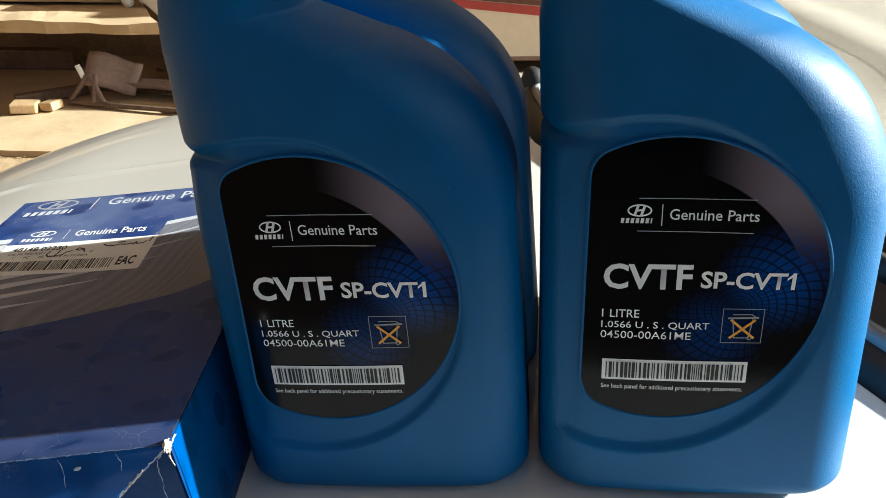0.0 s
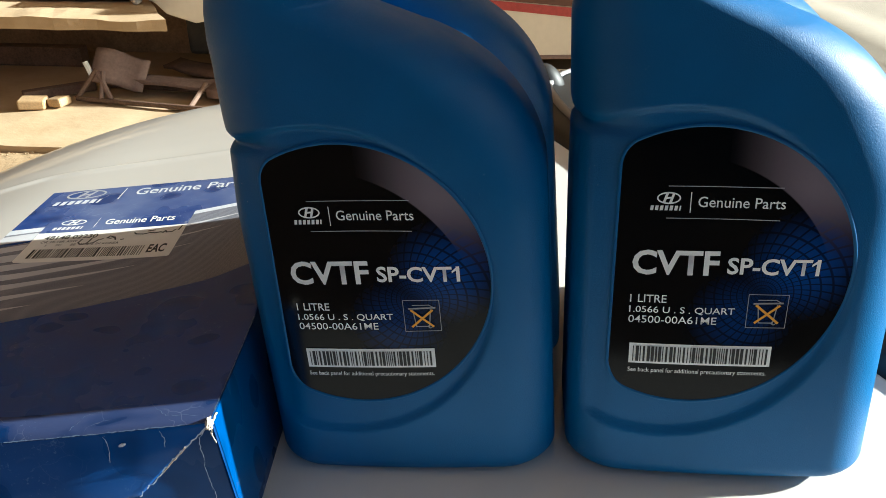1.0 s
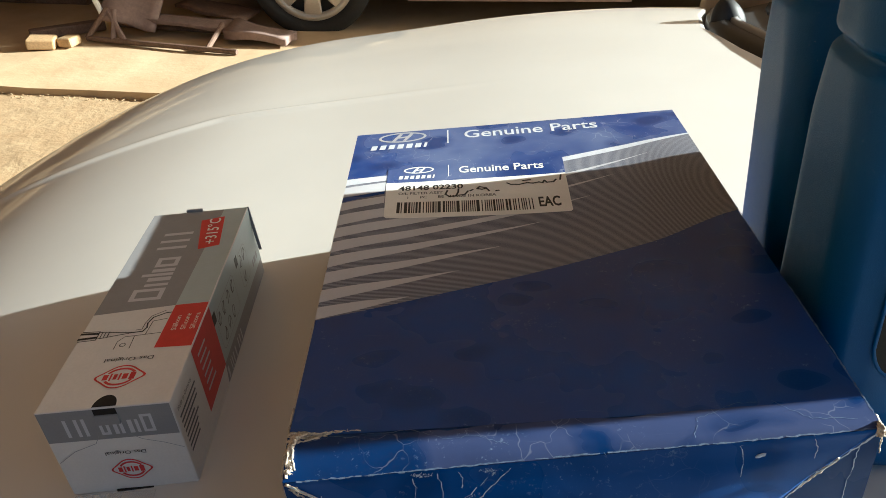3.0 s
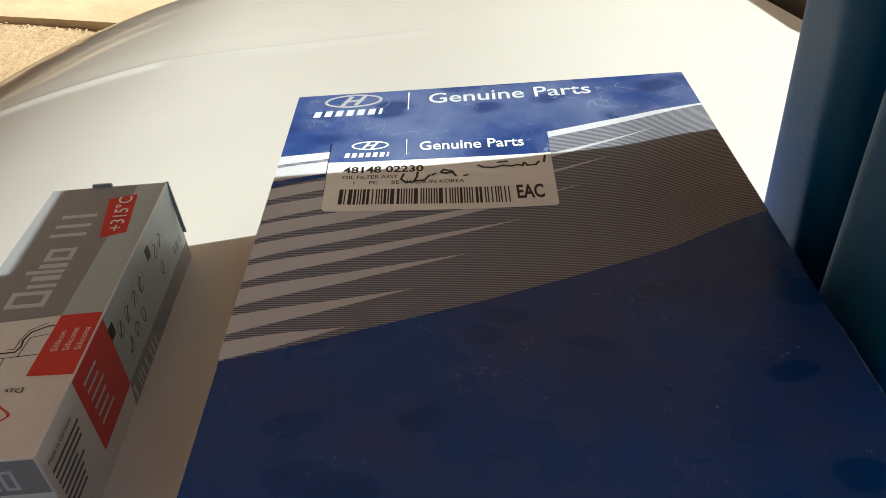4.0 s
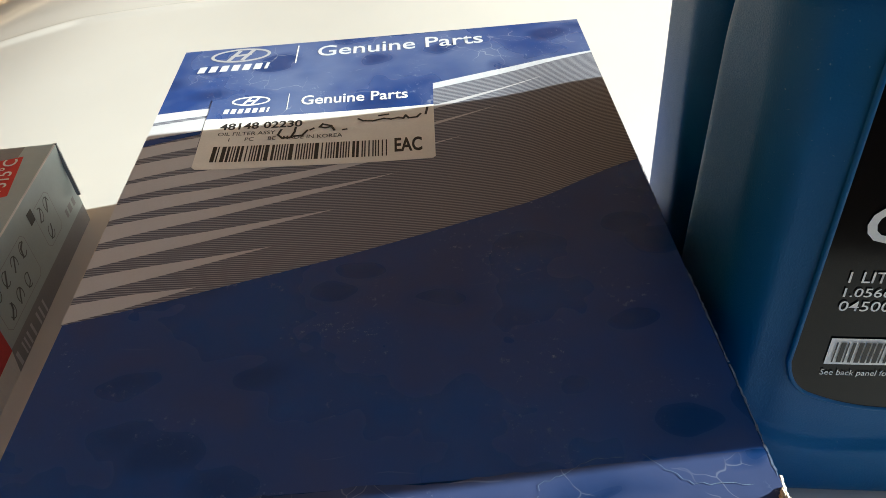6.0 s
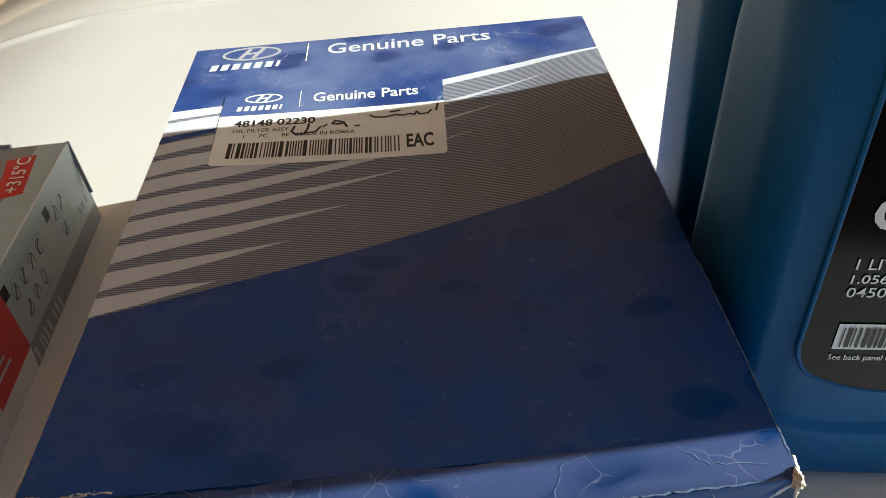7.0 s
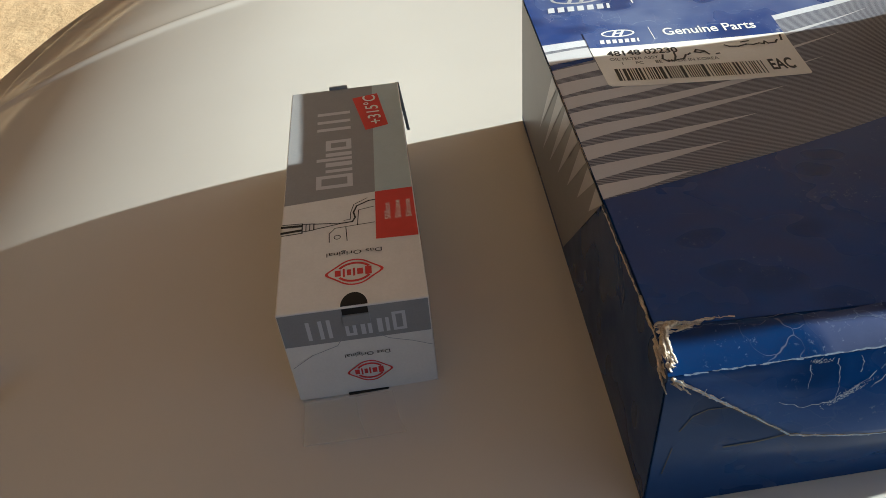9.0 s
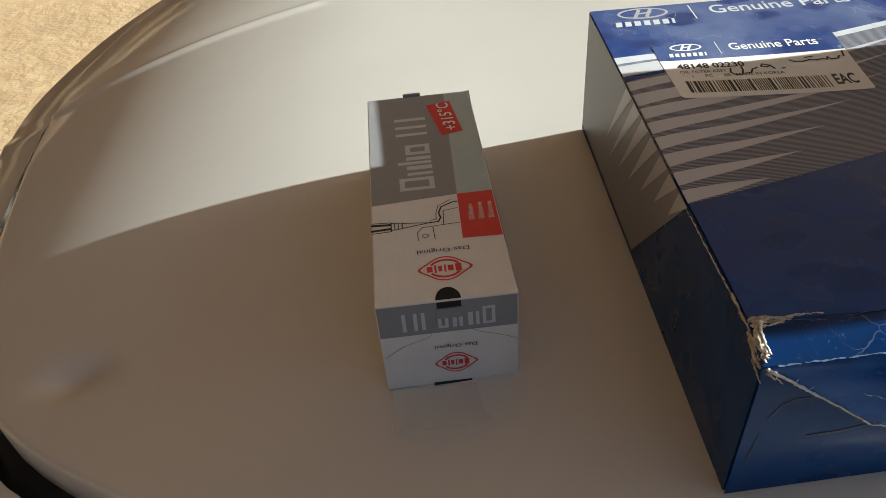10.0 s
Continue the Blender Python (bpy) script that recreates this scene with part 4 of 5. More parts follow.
    torn("torn_corner", (0.0012, -0.0006, -0.0044), (0.0014, 0.0024, 0.0023), 7)
    torn("torn_corner", (0.1545, -0.0006, -0.0012), (0.0011, 0.0020, 0.0019), 9)

    def fibre(points, w, seed):
        """A ragged ribbon of bare board with some thickness."""
        rnd, bm, rows = random.Random(seed), bmesh.new(), []
        pts = []
        for a, b in zip(points, points[1:]):
            pts += [tuple(a[q] + (b[q] - a[q]) * k / 7 + rnd.uniform(-0.00015, 0.00015) for q in range(3)) for k in range(7)]
        pts.append(points[-1])
        for k, c in enumerate(pts):
            h = w * (0.85 + 0.5 * noise.noise((k * 0.45, seed, 0))) * (1 - 0.7 * k / len(pts))
            rows.append([bm.verts.new((c[0] + h * math.cos(t), c[1] + 0.5 * h * math.sin(t), c[2] + 0.7 * h * math.sin(t))) for t in (0.3, 1.9, 3.4, 5.0)])
        for r, s_ in zip(rows, rows[1:]):
            for q in range(4):
                bm.faces.new((r[q], r[(q + 1) % 4], s_[(q + 1) % 4], s_[q]))
        bm.faces.new(rows[0])
        bm.faces.new(rows[-1])
        part("torn_fibre", bm, TORN, top, smooth=True)

    rim = lambda u, v: (u, front(u) - bulge(u, v) - 0.0010, v)
    for k, (pts, w) in enumerate((
            ([(0.0010, -0.0042, -0.0042), rim(0.0060, -0.0078), rim(0.0110, -0.0115), rim(0.0165, -0.0155), rim(0.0250, -0.0214), rim(0.0330, -0.0270)], 0.0008),
            ([rim(0.0330, -0.0270), rim(0.0440, -0.0277), rim(0.0550, -0.0283)], 0.0004),
            ([rim(0.1450, -0.0090), rim(0.1400, -0.0135), rim(0.1370, -0.0165), rim(0.1335, -0.0195)], 0.0005),
            ([(0.0050, 0.0088, 0.0004), (0.0022, 0.0078, 0.0003), (0.0010, 0.0050, -0.0004), (0.0010, 0.0020, -0.0016), (0.0022, -0.0012, -0.0030), (0.0030, -0.0034, -0.0040)], 0.0014),
            ([(0.0024, 0.0072, 0.0004), (0.0019, 0.0048, -0.0002), (0.0021, 0.0018, -0.0012), (0.0030, -0.0008, -0.0026)], 0.0009),
            ([(0.0006, 0.0092, 0.0003), (0.0045, 0.0093, 0.0006), (0.0090, 0.0086, 0.0006), (0.0150, 0.0094, 0.0003)], 0.0010),
            ([(-0.0002, 0.020, -0.0004), (-0.0004, 0.013, -0.0008), (0.0, 0.008, -0.0015), (-0.0004, 0.004, -0.0035)], 0.0006),
            ([(0.0002, 0.0085, -0.0002), (0.0030, 0.0080, 0.0004), (0.0065, 0.0088, 0.0005), (0.0110, 0.0080, 0.0003)], 0.0009),
            ([(0.0004, 0.0070, -0.0006), (0.0040, 0.0066, 0.0002), (0.0090, 0.0074, 0.0002)], 0.0006),
            ([(-0.0004, 0.005, -0.0022), (-0.0006, 0.0, -0.0045), (0.0004, -0.003, -0.0060), (0.0035, -0.0048, -0.0080)], 0.0009),
            ([(0.0002, 0.002, -0.0030), (0.0010, -0.002, -0.0046), (0.0022, -0.0042, -0.0066), (0.0058, -0.0052, -0.0095)], 0.0007),
            ([(-0.0006, 0.001, -0.0060), (-0.0007, -0.003, -0.0072), (0.0002, -0.0044, -0.0095)], 0.0005),
            ([(0.0020, -0.0020, -0.0042), (0.0035, -0.0040, -0.0050), (0.0040, -0.0050, -0.0078)], 0.0005),
            ([(0.1556, 0.004, -0.0006), (0.1552, 0.0, -0.0014), (0.1548, -0.0018, -0.0040), (0.1553, -0.0016, -0.0085)], 0.0006))):
        fibre(pts, w, 70 + k)
    # bare edge along the left rim
    part("worn_edge", poly_bm(worn([(0.006, 0.0), (0.06, -0.0004)], 0.00028, 11, 0.00015), lambda u, v: (-0.0004 + v, u, -0.0006 + v)), TORN, top, "bare brown board edge")
    part("worn_edge", poly_bm(worn([(0.075, 0.0), (0.145, 0.0002)], 0.00025, 12, 0.0002), lambda u, v: (-0.0003 + v, u, -0.0002)), TORN, top)
    rim_at = lambda u, v: (BX - 0.0001 + v, u, 0.0001)
    part("worn_edge", poly_bm(worn([(0.004, 0.0), (0.030, 0.0002), (0.062, 0.0)], 0.00040, 14, 0.0002), rim_at), RUBBED, top, "scuffed pale side rim")
    part("worn_edge", poly_bm(worn([(0.085, 0.0), (0.120, 0.0)], 0.00022, 15, 0.00015), rim_at), RUBBED, top)
    # rubbed upright corner
    part("worn_edge", poly_bm(worn([(0.0002, -0.010), (0.0, -0.030), (0.0002, -0.056)], 0.00030, 13, 0.00012), lambda u, v: (u - 0.0002, front(0.0) + 0.0006 + u, v)), RUBBED, top, "rubbed upright corner")
    zt = on_lid
    # back header, ruled field, spikes
    lower = [(0.0, 0.0603), (0.012, 0.0632), (0.025, 0.0670), (0.037, 0.0708), (0.053, 0.0758), (0.069, 0.0812), (0.087, 0.0880), (0.103, 0.0940), (0.119, 0.0995), (0.136, 0.1050), (BX, 0.1108)]
    upper = [(BX, 0.1815), (0.136, 0.1785), (0.117, 0.1748), (0.0962, 0.1700), (0.060, 0.166), (0.0178, 0.1632), (0.0, 0.1612)]
    part("ruled_field", lid_bm([lower + upper], 0.00010), CARD_RULED, top, "grey field of fine ruled lines", smooth=True)
    part("header", lid_bm([upper[::-1] + [(BX, BY - 0.0008), (0.0, BY - 0.0008)]], 0.00012), CARD_HEADER, top, "royal blue band with scuffs and stains", smooth=True)
    flash = [[(0.0, 0.1612), (0.0178, 0.1632), (0.0178, 0.1586), (0.0, 0.1555)], upper[3::-1] + [(BX, 0.1803), (0.134, 0.1752), (0.117, 0.1712), (0.0962, 0.1664)]]
    for f_ in flash:
        part("white_flash", lid_bm([f_], 0.00020), PALE_INK, top)
    grey = [[(0.0, 0.0674), (0.0150, 0.0699), (0.0311, 0.0715), (0.0135, 0.0645), (0.0, 0.0606)], [(0.0, 0.0774), (0.0486, 0.0872), (0.0200, 0.0765), (0.0, 0.0700)], [(0.0, 0.0884), (0.0649, 0.1040), (0.0250, 0.0893), (0.0, 0.0808)],
            [(0.0, 0.0991), (0.0828, 0.1214), (0.0300, 0.1022), (0.0, 0.0915)], [(0.0, 0.1093), (0.1050, 0.1385), (0.0350, 0.1140), (0.0, 0.1017)], [(0.0, 0.1195), (0.1178, 0.1532), (0.0400, 0.1258), (0.0, 0.1120)],
            [(0.0, 0.1300), (0.1356, 0.1675), (0.0450, 0.1375), (0.0, 0.1214)], [(0.0, 0.1400), (0.0178, 0.1450), (0.0178, 0.1392), (0.0, 0.1332)], [(0.0, 0.1535), (0.0175, 0.1570), (0.0175, 0.1490), (0.0, 0.1450)]]
    for g_ in grey:
        part("pale_spike", lid_bm([g_], 0.00020), CARD_PALE, top)
    part("dark_bars", lid_bm([[(0.0, 0.1442), (0.0175, 0.1490), (0.0175, 0.1468), (0.0, 0.1404)]], 0.00024), CARD_NAVY, top)
    # maker's line in the header
    part("emblem", poly_bm(ring(0.0229, 0.2024, 0.0117, 0.0056, 0.0013) + stroke([(0.0188, 0.1990), (0.0218, 0.2056)], 0.0017) + stroke([(0.0242, 0.1992), (0.0272, 0.2058)], 0.0017) + stroke([(0.0198, 0.2019), (0.0262, 0.2029)], 0.0014), zt(0.00020)), SILVER_INK, top)
    name_marks(0.0080, 0.1900, 0.0376, 0.1947, 7, zt(0.00020), PALE_INK, top)
    part("divider", poly_bm([rect(0.0448, 0.1924, 0.0453, 0.2068)], zt(0.00020)), WHITE_INK, top)
    part("title_text", text_bm("Genuine Parts", 0.0530, 0.1963, 0.1168, 0.2048, zt(0.00020), 0.010), PALE_INK, top)

    # left side of the carton carries on the print
    xs = lambda off: (lambda u, v: (-off, u, v))
    side = [(0.060, -0.001), (0.108, -0.0600), (BY - 0.001, -0.0600), (BY - 0.001, -0.001)]
    part("side_field", poly_bm([side], xs(0.0002)), CARD_GREY, top)
    sp = []
    for y, l in ((0.063, 0.012), (0.074, 0.017), (0.085, 0.022), (0.097, 0.027), (0.109, 0.031), (0.121, 0.034), (0.133, 0.030)):
        sp.append([(y - 0.0034, -0.001), (y + 0.0050, -0.001), (y + l * 0.95, -l * 1.28)])
    each("side_spike", sp, xs(0.0004), CARD_PALE, top)
    return top


CARD_PALE = plain("pale_grey_card", (0.57, 0.57, 0.60), 0.35, 0.05, 150).m
carton()

# address sticker on the carton
stk = thing("sticker", F, "white part number sticker with bar code on the carton", "sticker")
zt = on_lid
part("paper", lid_bm([[(0.0195, 0.1264), (0.0945, 0.1277), (0.0953, 0.1286), (0.0959, 0.1570), (0.0178, 0.1558), (0.0184, 0.1275)]], 0.00030), PAPER, stk)
part("blue_strip", lid_bm([[(0.0178, 0.1558), (0.0959, 0.1570), (0.0963, 0.1697), (0.0178, 0.1690)]], 0.00030), CARD_HEADER, stk)
part("emblem", poly_bm(ring(0.0318, 0.1665, 0.0068, 0.0030, 0.0008) + stroke([(0.0293, 0.1645), (0.0313, 0.1683)], 0.001) + stroke([(0.0325, 0.1647), (0.0345, 0.1685)], 0.001) + stroke([(0.0300, 0.1663), (0.0337, 0.1668)], 0.0008), zt(0.00038)), WHITE_INK, stk)
name_marks(0.0230, 0.1588, 0.0404, 0.1617, 7, zt(0.00038), WHITE_INK, stk)
part("divider", poly_bm([rect(0.0449, 0.1595, 0.0452, 0.1698)], zt(0.00038)), WHITE_INK, stk)
part("title_text", text_bm("Genuine Parts", 0.0497, 0.1619, 0.0872, 0.1677, zt(0.00038), 0.014), WHITE_INK, stk)
part("number_text", text_bm("48148 02230", 0.0235, 0.1487, 0.0512, 0.1527, zt(0.00038), 0.022), BLACK_INK, stk)
part("name_text", text_bm("OIL FILTER ASSY", 0.0235, 0.1452, 0.0425, 0.1472, zt(0.00038), 0.004), BLACK_INK, stk)
part("count_text", text_bm("1      PC      BE   MADE IN KOREA", 0.0275, 0.1418, 0.0650, 0.1438, zt(0.00038), 0.004), BLACK_INK, stk)
tagged(part("bar_code", poly_bm(bars(0.0233, 0.1303, 0.0798, 0.1390, 5), zt(0.00038)), BLACK_INK, stk), kind="stuff")
part("mark_text", text_bm("EAC", 0.0822, 0.1320, 0.0912, 0.1395, zt(0.00038), 0.028), BLACK_INK, stk)


# handwriting in black marker
for pts in ([(0.0925, 0.1535), (0.0918, 0.1500)], [(0.0900, 0.1502), (0.0888, 0.1486), (0.0860, 0.1484), (0.0850, 0.1500), (0.0842, 0.1484), (0.0825, 0.1490), (0.0800, 0.1484), (0.0775, 0.1490), (0.0740, 0.1480), (0.0705, 0.1484), (0.0690, 0.1496)],
            [(0.0760, 0.1508), (0.0790, 0.1512)], [(0.0432, 0.1440), (0.0424, 0.1412), (0.0440, 0.1392), (0.0468, 0.1396), (0.0478, 0.1425), (0.0480, 0.1450)], [(0.0478, 0.1400), (0.0505, 0.1404), (0.0520, 0.1430)], [(0.0530, 0.1432), (0.0540, 0.1440)],
            [(0.0610, 0.1425), (0.0598, 0.1450), (0.0570, 0.1462), (0.0560, 0.1446), (0.0580, 0.1440), (0.0600, 0.1446)], [(0.0640, 0.1424), (0.0650, 0.1426)]):
    part("ink_stroke", poly_bm(stroke([(u + 0.0012, v + (0.0016 if u > 0.066 else 0.0032)) for u, v in pts], 0.0008), zt(0.00046)), BLACK_INK, stk)


# ---------------------------------------------------------------- sealant carton
def sealant():
    L, W, H = 0.1385, 0.0468, 0.0403
    m = F @ pose(-0.1029, 0.0517, -0.0258 - 1.03 * H, -1.0, 0, 1.9) @ Matrix.Scale(1.03, 4)
    top = thing("sealant_carton", m, "slim white, grey and red sealant carton on the bonnet", "box")
    body = part("carton_body", box_bm(0, W, 0, L, 0, H, 0.0005), CARD_WHITE, top)
    up = lambda off: (lambda u, v: (u, v, H + off))
    side = lambda off: (lambda u, v: (W + off, u, v))
    face = lambda off: (lambda u, v: (u, -off, v))
    e = 0.0004
    part("grey_panel", poly_bm([[(e, 0.0555), (0.0330, 0.0578), (0.0352, L - e), (e, L - e)]], up(0.000068)), CARD_GREY, top)
    part("teal_panel", poly_bm([[(0.0330, 0.0578), (W - e, 0.0580), (W - e, L - e), (0.0352, L - e)]], up(0.000068)), CARD_TEAL, top)
    part("red_panel", poly_bm([[(0.0322, 0.0308), (W - e, 0.0302), (W - e, 0.0580), (0.0330, 0.0578)]], up(0.000068)), RED_INK, top)
    tag = part("red_tag", poly_bm([[(0.0312, 0.1010), (0.0405, 0.1034), (0.0372, 0.1305), (0.0264, 0.1283)]], up(0.000135)), RED_INK, top)
    # words that run along the carton
    along = lambda off, u0, v0, turn=0.0: (lambda a, b: (u0 - b + a * turn, v0 + a, H + off))
    part("temperature_text", text_bm("+315°C", 0.0, 0.0, 0.0240, 0.0058, along(0.0005, 0.0385, 0.1045, -0.10), 0.012), WHITE_INK, tag)
    for v0, v1, low, shape in ((0.0630, 0.0715, 0, 1), (0.0733, 0.0752, 1, 0), (0.0772, 0.0800, 1, 0), (0.0812, 0.0832, 0, 0), (0.0843, 0.0868, 1, 0), (0.0885, 0.0960, 1, 1), (0.1035, 0.1056, 0, 0), (0.1095, 0.1116, 0, 0), (0.1160, 0.1182, 0, 0)):
        u0 = 0.0116 + 0.0035 * low
        part("name_shape", poly_bm(hollow(u0, v0, 0.0252, v1, 0.0020) if shape else [rect(u0, v0, 0.0252, v1)], up(0.000135)), CARD_PALE, top)
    for k, w in enumerate(("Silikon", "Silicone", "Silicona")):
        part("kind_text", text_bm(w, 0.0, 0.0, 0.0092 + 0.0010 * (k > 0), 0.0021, along(0.0003, 0.0378 + 0.0036 * k, 0.0405)), WHITE_INK, top)
    # emblem: a red oval drawn out to points, two inner arcs and a row of blocks for the word
    def emblem(to, cu, cv, r):
        def oval(k):
            out = []
            for i in range(48):
                t = 2 * math.pi * i / 48
                c_, s_ = math.cos(t), math.sin(t)
                out.append((cu + k * r * (0.74 * c_ + 0.26 * c_ ** 9), cv + k * r * 0.66 * s_ * (1 - 0.22 * abs(c_) ** 3)))
            return out
        a_, b_ = oval(1.0), oval(0.90)
        part("emblem_ring", poly_bm([[a_[i], a_[(i + 1) % 48], b_[(i + 1) % 48], b_[i]] for i in range(48)], to), RED_INK, top)
        for t0 in (0.16, 1.16):
            part("emblem_arc", poly_bm(ring(cu, cv, r * 0.62, r * 0.50, r * 0.10, 24, math.pi * t0, math.pi * (t0 + 0.68)), to), RED_INK, top)
        u = cu - r * 0.66
        for w, h in ((0.20, 0.30), (0.07, 0.42), (0.14, 0.30), (0.07, 0.40), (0.20, 0.30), (0.22, 0.40)):
            part("mark_block", poly_bm([rect(u, cv - r * h * 0.5, u + r * w, cv + r * h * 0.5)], to), RED_INK, top)
            u += r * (w + 0.07)
    emblem(up(0.000090), 0.0245, 0.0157, 0.0094)
    part("motto_text", text_bm("Das Original", 0.0, 0.0, 0.0182, 0.0026, lambda a, b: (0.0338 - a, 0.0268 - b, H + 0.0002)), BLACK_INK, top)
    # line drawing of a nozzle laying a bead on a flange
    draw = stroke([(0.0004, 0.0385), (0.0072, 0.0388), (0.0072, 0.0440), (0.0004, 0.0445)], 0.0004) + stroke([(0.0004, 0.0400), (0.0068, 0.0404)], 0.0012) + stroke([(0.0004, 0.0432), (0.0068, 0.0428)], 0.0012) \
        + stroke([(0.0072, 0.0395), (0.0112, 0.0398), (0.0112, 0.0432), (0.0072, 0.0436)], 0.0004) + stroke([(0.0112, 0.0400), (0.0212, 0.0416), (0.0112, 0.0430)], 0.0004) \
        + stroke([(0.0085, 0.0396), (0.0085, 0.0434)], 0.0003) + stroke([(0.0098, 0.0397), (0.0098, 0.0433)], 0.0003) \
        + stroke([(0.0212, 0.0416), (0.0245, 0.0418), (0.0255, 0.0440), (0.0250, 0.0470), (0.0262, 0.0505), (0.0305, 0.0528), (0.0325, 0.0530)], 0.0006) \
        + stroke([(0.0216, 0.0430), (0.0238, 0.0432), (0.0240, 0.0470), (0.0252, 0.0515), (0.0300, 0.0545)], 0.0003) \
        + stroke([(0.0165, 0.0320), (0.0165, 0.0365), (0.0185, 0.0392), (0.0320, 0.0400)], 0.0003) + stroke([(0.0225, 0.0318), (0.0222, 0.0390)], 0.0003) + stroke([(0.0262, 0.0395), (0.0268, 0.0480), (0.0322, 0.0490)], 0.0003) + ring(0.0192, 0.0342, 0.0012, 0.0012, 0.0003, 14)
    part("line_drawing", poly_bm(draw, up(0.000090)), BLACK_INK, top)
    # finger hole over the front edge
    part("finger_hole", poly_bm([[(0.0240 + 0.0042 * math.cos(math.pi * k / 14), 0.0004 + 0.0058 * math.sin(math.pi * k / 14)) for k in range(15)]], up(0.000135)), HOLE, top, "dark finger hole")
    part("finger_hole", poly_bm([rect(0.0200, H - 0.0034, 0.0280, H - 0.0004)], face(0.000200)), HOLE, top)
    tb = box_bm(0.0198, 0.0282, -0.0009, 0.0004, H - 0.0072, H - 0.0030, 0.0002)
    part("torn_tab", tb, CARD_GREY, top)
    # front end
    band = part("grey_band", poly_bm([rect(e, H - 0.0142, W - e, H - e)], face(0.000090)), CARD_GREY, top)
    for u0, u1, low, shape in ((0.0082, 0.0094, 0, 0), (0.0120, 0.0132, 0, 0), (0.0146, 0.0158, 0, 0), (0.0200, 0.0234, 1, 1), (0.0248, 0.0262, 1, 0), (0.0270, 0.0282, 0, 0), (0.0300, 0.0316, 1, 0), (0.0326, 0.0337, 1, 0), (0.0348, 0.0390, 0, 1)):
        v0, v1 = H - 0.0122, H - 0.0042 - 0.0020 * low
        part("name_shape", poly_bm(hollow(u0, v0, u1, v1, 0.0011) if shape else [rect(u0, v0, u1, v1)], face(0.000180)), CARD_PALE, band)
    emblem(face(0.000135), 0.0250, 0.0108, 0.0075)
    part("motto_text", text_bm("Das Original", 0.0, 0.0, 0.0145, 0.0022, lambda a, b: (0.0325 - a, -0.0003, 0.0205 - b)), BLACK_INK, top)
    for pts in ([(0.0010, 0.0165), (0.0080, 0.0215), (0.0165, 0.0245), (0.0190, 0.0285)], [(0.0290, 0.0280), (0.0330, 0.0250), (0.0400, 0.0225), (0.0462, 0.0195)]):
        part("crease", poly_bm(stroke(pts, 0.00022), face(0.0003)), GREY_INK, top)
    part("slot", box_bm(0.0165, 0.0300, -0.0006, 0.002, 0.0002, 0.0012), HOLE, top)
    # flaps: one splayed at the far end, a clear hang tab at the near end
    bm = box_bm(W - 0.001, W + 0.0004, L - 0.0005, L + 0.0003, 0.004, H, 0.0)
    for v in bm.verts:
        if v.co.z < 0.01:
            v.co += Vector((0.0025, -0.004, 0.014))
    part("end_flap", bm, CARD_GREY, top, "splayed grey end flap")
    part("hang_tab", box_bm(0.0015, W + 0.0025, -0.0190, -0.0015, 0.0004, 0.0010, 0.0002), CLEAR, top, "clear plastic hang tab")
    part("tab_bump", box_bm(0.0165, 0.0245, L - 0.0006, L + 0.0008, H - 0.0015, H + 0.0014, 0.0004), CARD_GREY, top)
    # long side: teal field, red block, grey foot
    part("side_teal", poly_bm([rect(0.0545, 0.0110, L - e, H - e)], side(0.000090)), CARD_TEAL, top)
    part("side_red", poly_bm([[(0.0270, 0.0098), (0.0545, 0.0105), (0.0552, H - e), (0.0272, H - e)]], side(0.000113)), RED_INK, top)
    part("side_grey", poly_bm([[(0.0520, e), (L - e, e), (L - e, 0.0110), (0.0545, 0.0110)]], side(0.000090)), CARD_GREY, top)
    for u0, u1 in ((0.0548, 0.0566), (0.0602, 0.0611), (0.0624, 0.0634), (0.0650, 0.0662), (0.0688, 0.0702), (0.0745, 0.0757), (0.0776, 0.0788), (0.0812, 0.0824)):
        part("name_bar", poly_bm([rect(u0, 0.0028, u1, 0.0082)], side(0.000180)), CARD_PALE, top)
    rnd = random.Random(4)
    for k in range(6):
        part("kind_bar", poly_bm([rect(0.0315, 0.0335 - 0.0034 * k, 0.0315 + rnd.uniform(0.009, 0.015), 0.0346 - 0.0034 * k)], side(0.000180)), CARD_PALE, top)
    part("origin_text", text_bm("Made in Germany", 0.0, 0.0, 0.0165, 0.0022, lambda a, b: (W + 0.0003, 0.0030 + a, 0.0325 + b)), BLACK_INK, top)
    for k in range(8):
        part("address_bar", poly_bm([rect(0.0030, 0.0296 - 0.0023 * k, 0.0030 + rnd.uniform(0.010, 0.020), 0.0306 - 0.0023 * k)], side(0.000135)), SIGN_INK, top)
    # little pictograms of the working steps, each group in a rounded frame
    for k, (y, z) in enumerate(((0.0625, 0.0285), (0.0705, 0.0285), (0.0785, 0.0285), (0.0865, 0.0285), (0.0650, 0.0190), (0.0730, 0.0190), (0.0810, 0.0190), (0.1060, 0.0290), (0.1130, 0.0290), (0.1080, 0.0200))):
        a = rnd.uniform(0, 2 * math.pi)
        sign = ring(y, z, 0.0024, 0.0030, 0.00045, 20, a, a + rnd.uniform(3.6, 5.6)) + stroke([(y - 0.0016, z - 0.0022), (y + rnd.uniform(-0.001, 0.001), z + rnd.uniform(-0.001, 0.001)), (y + 0.0014, z + 0.0020)], rnd.uniform(0.0006, 0.0011))
        part("pictogram", poly_bm(sign, side(0.000135)), SIGN_INK, top)
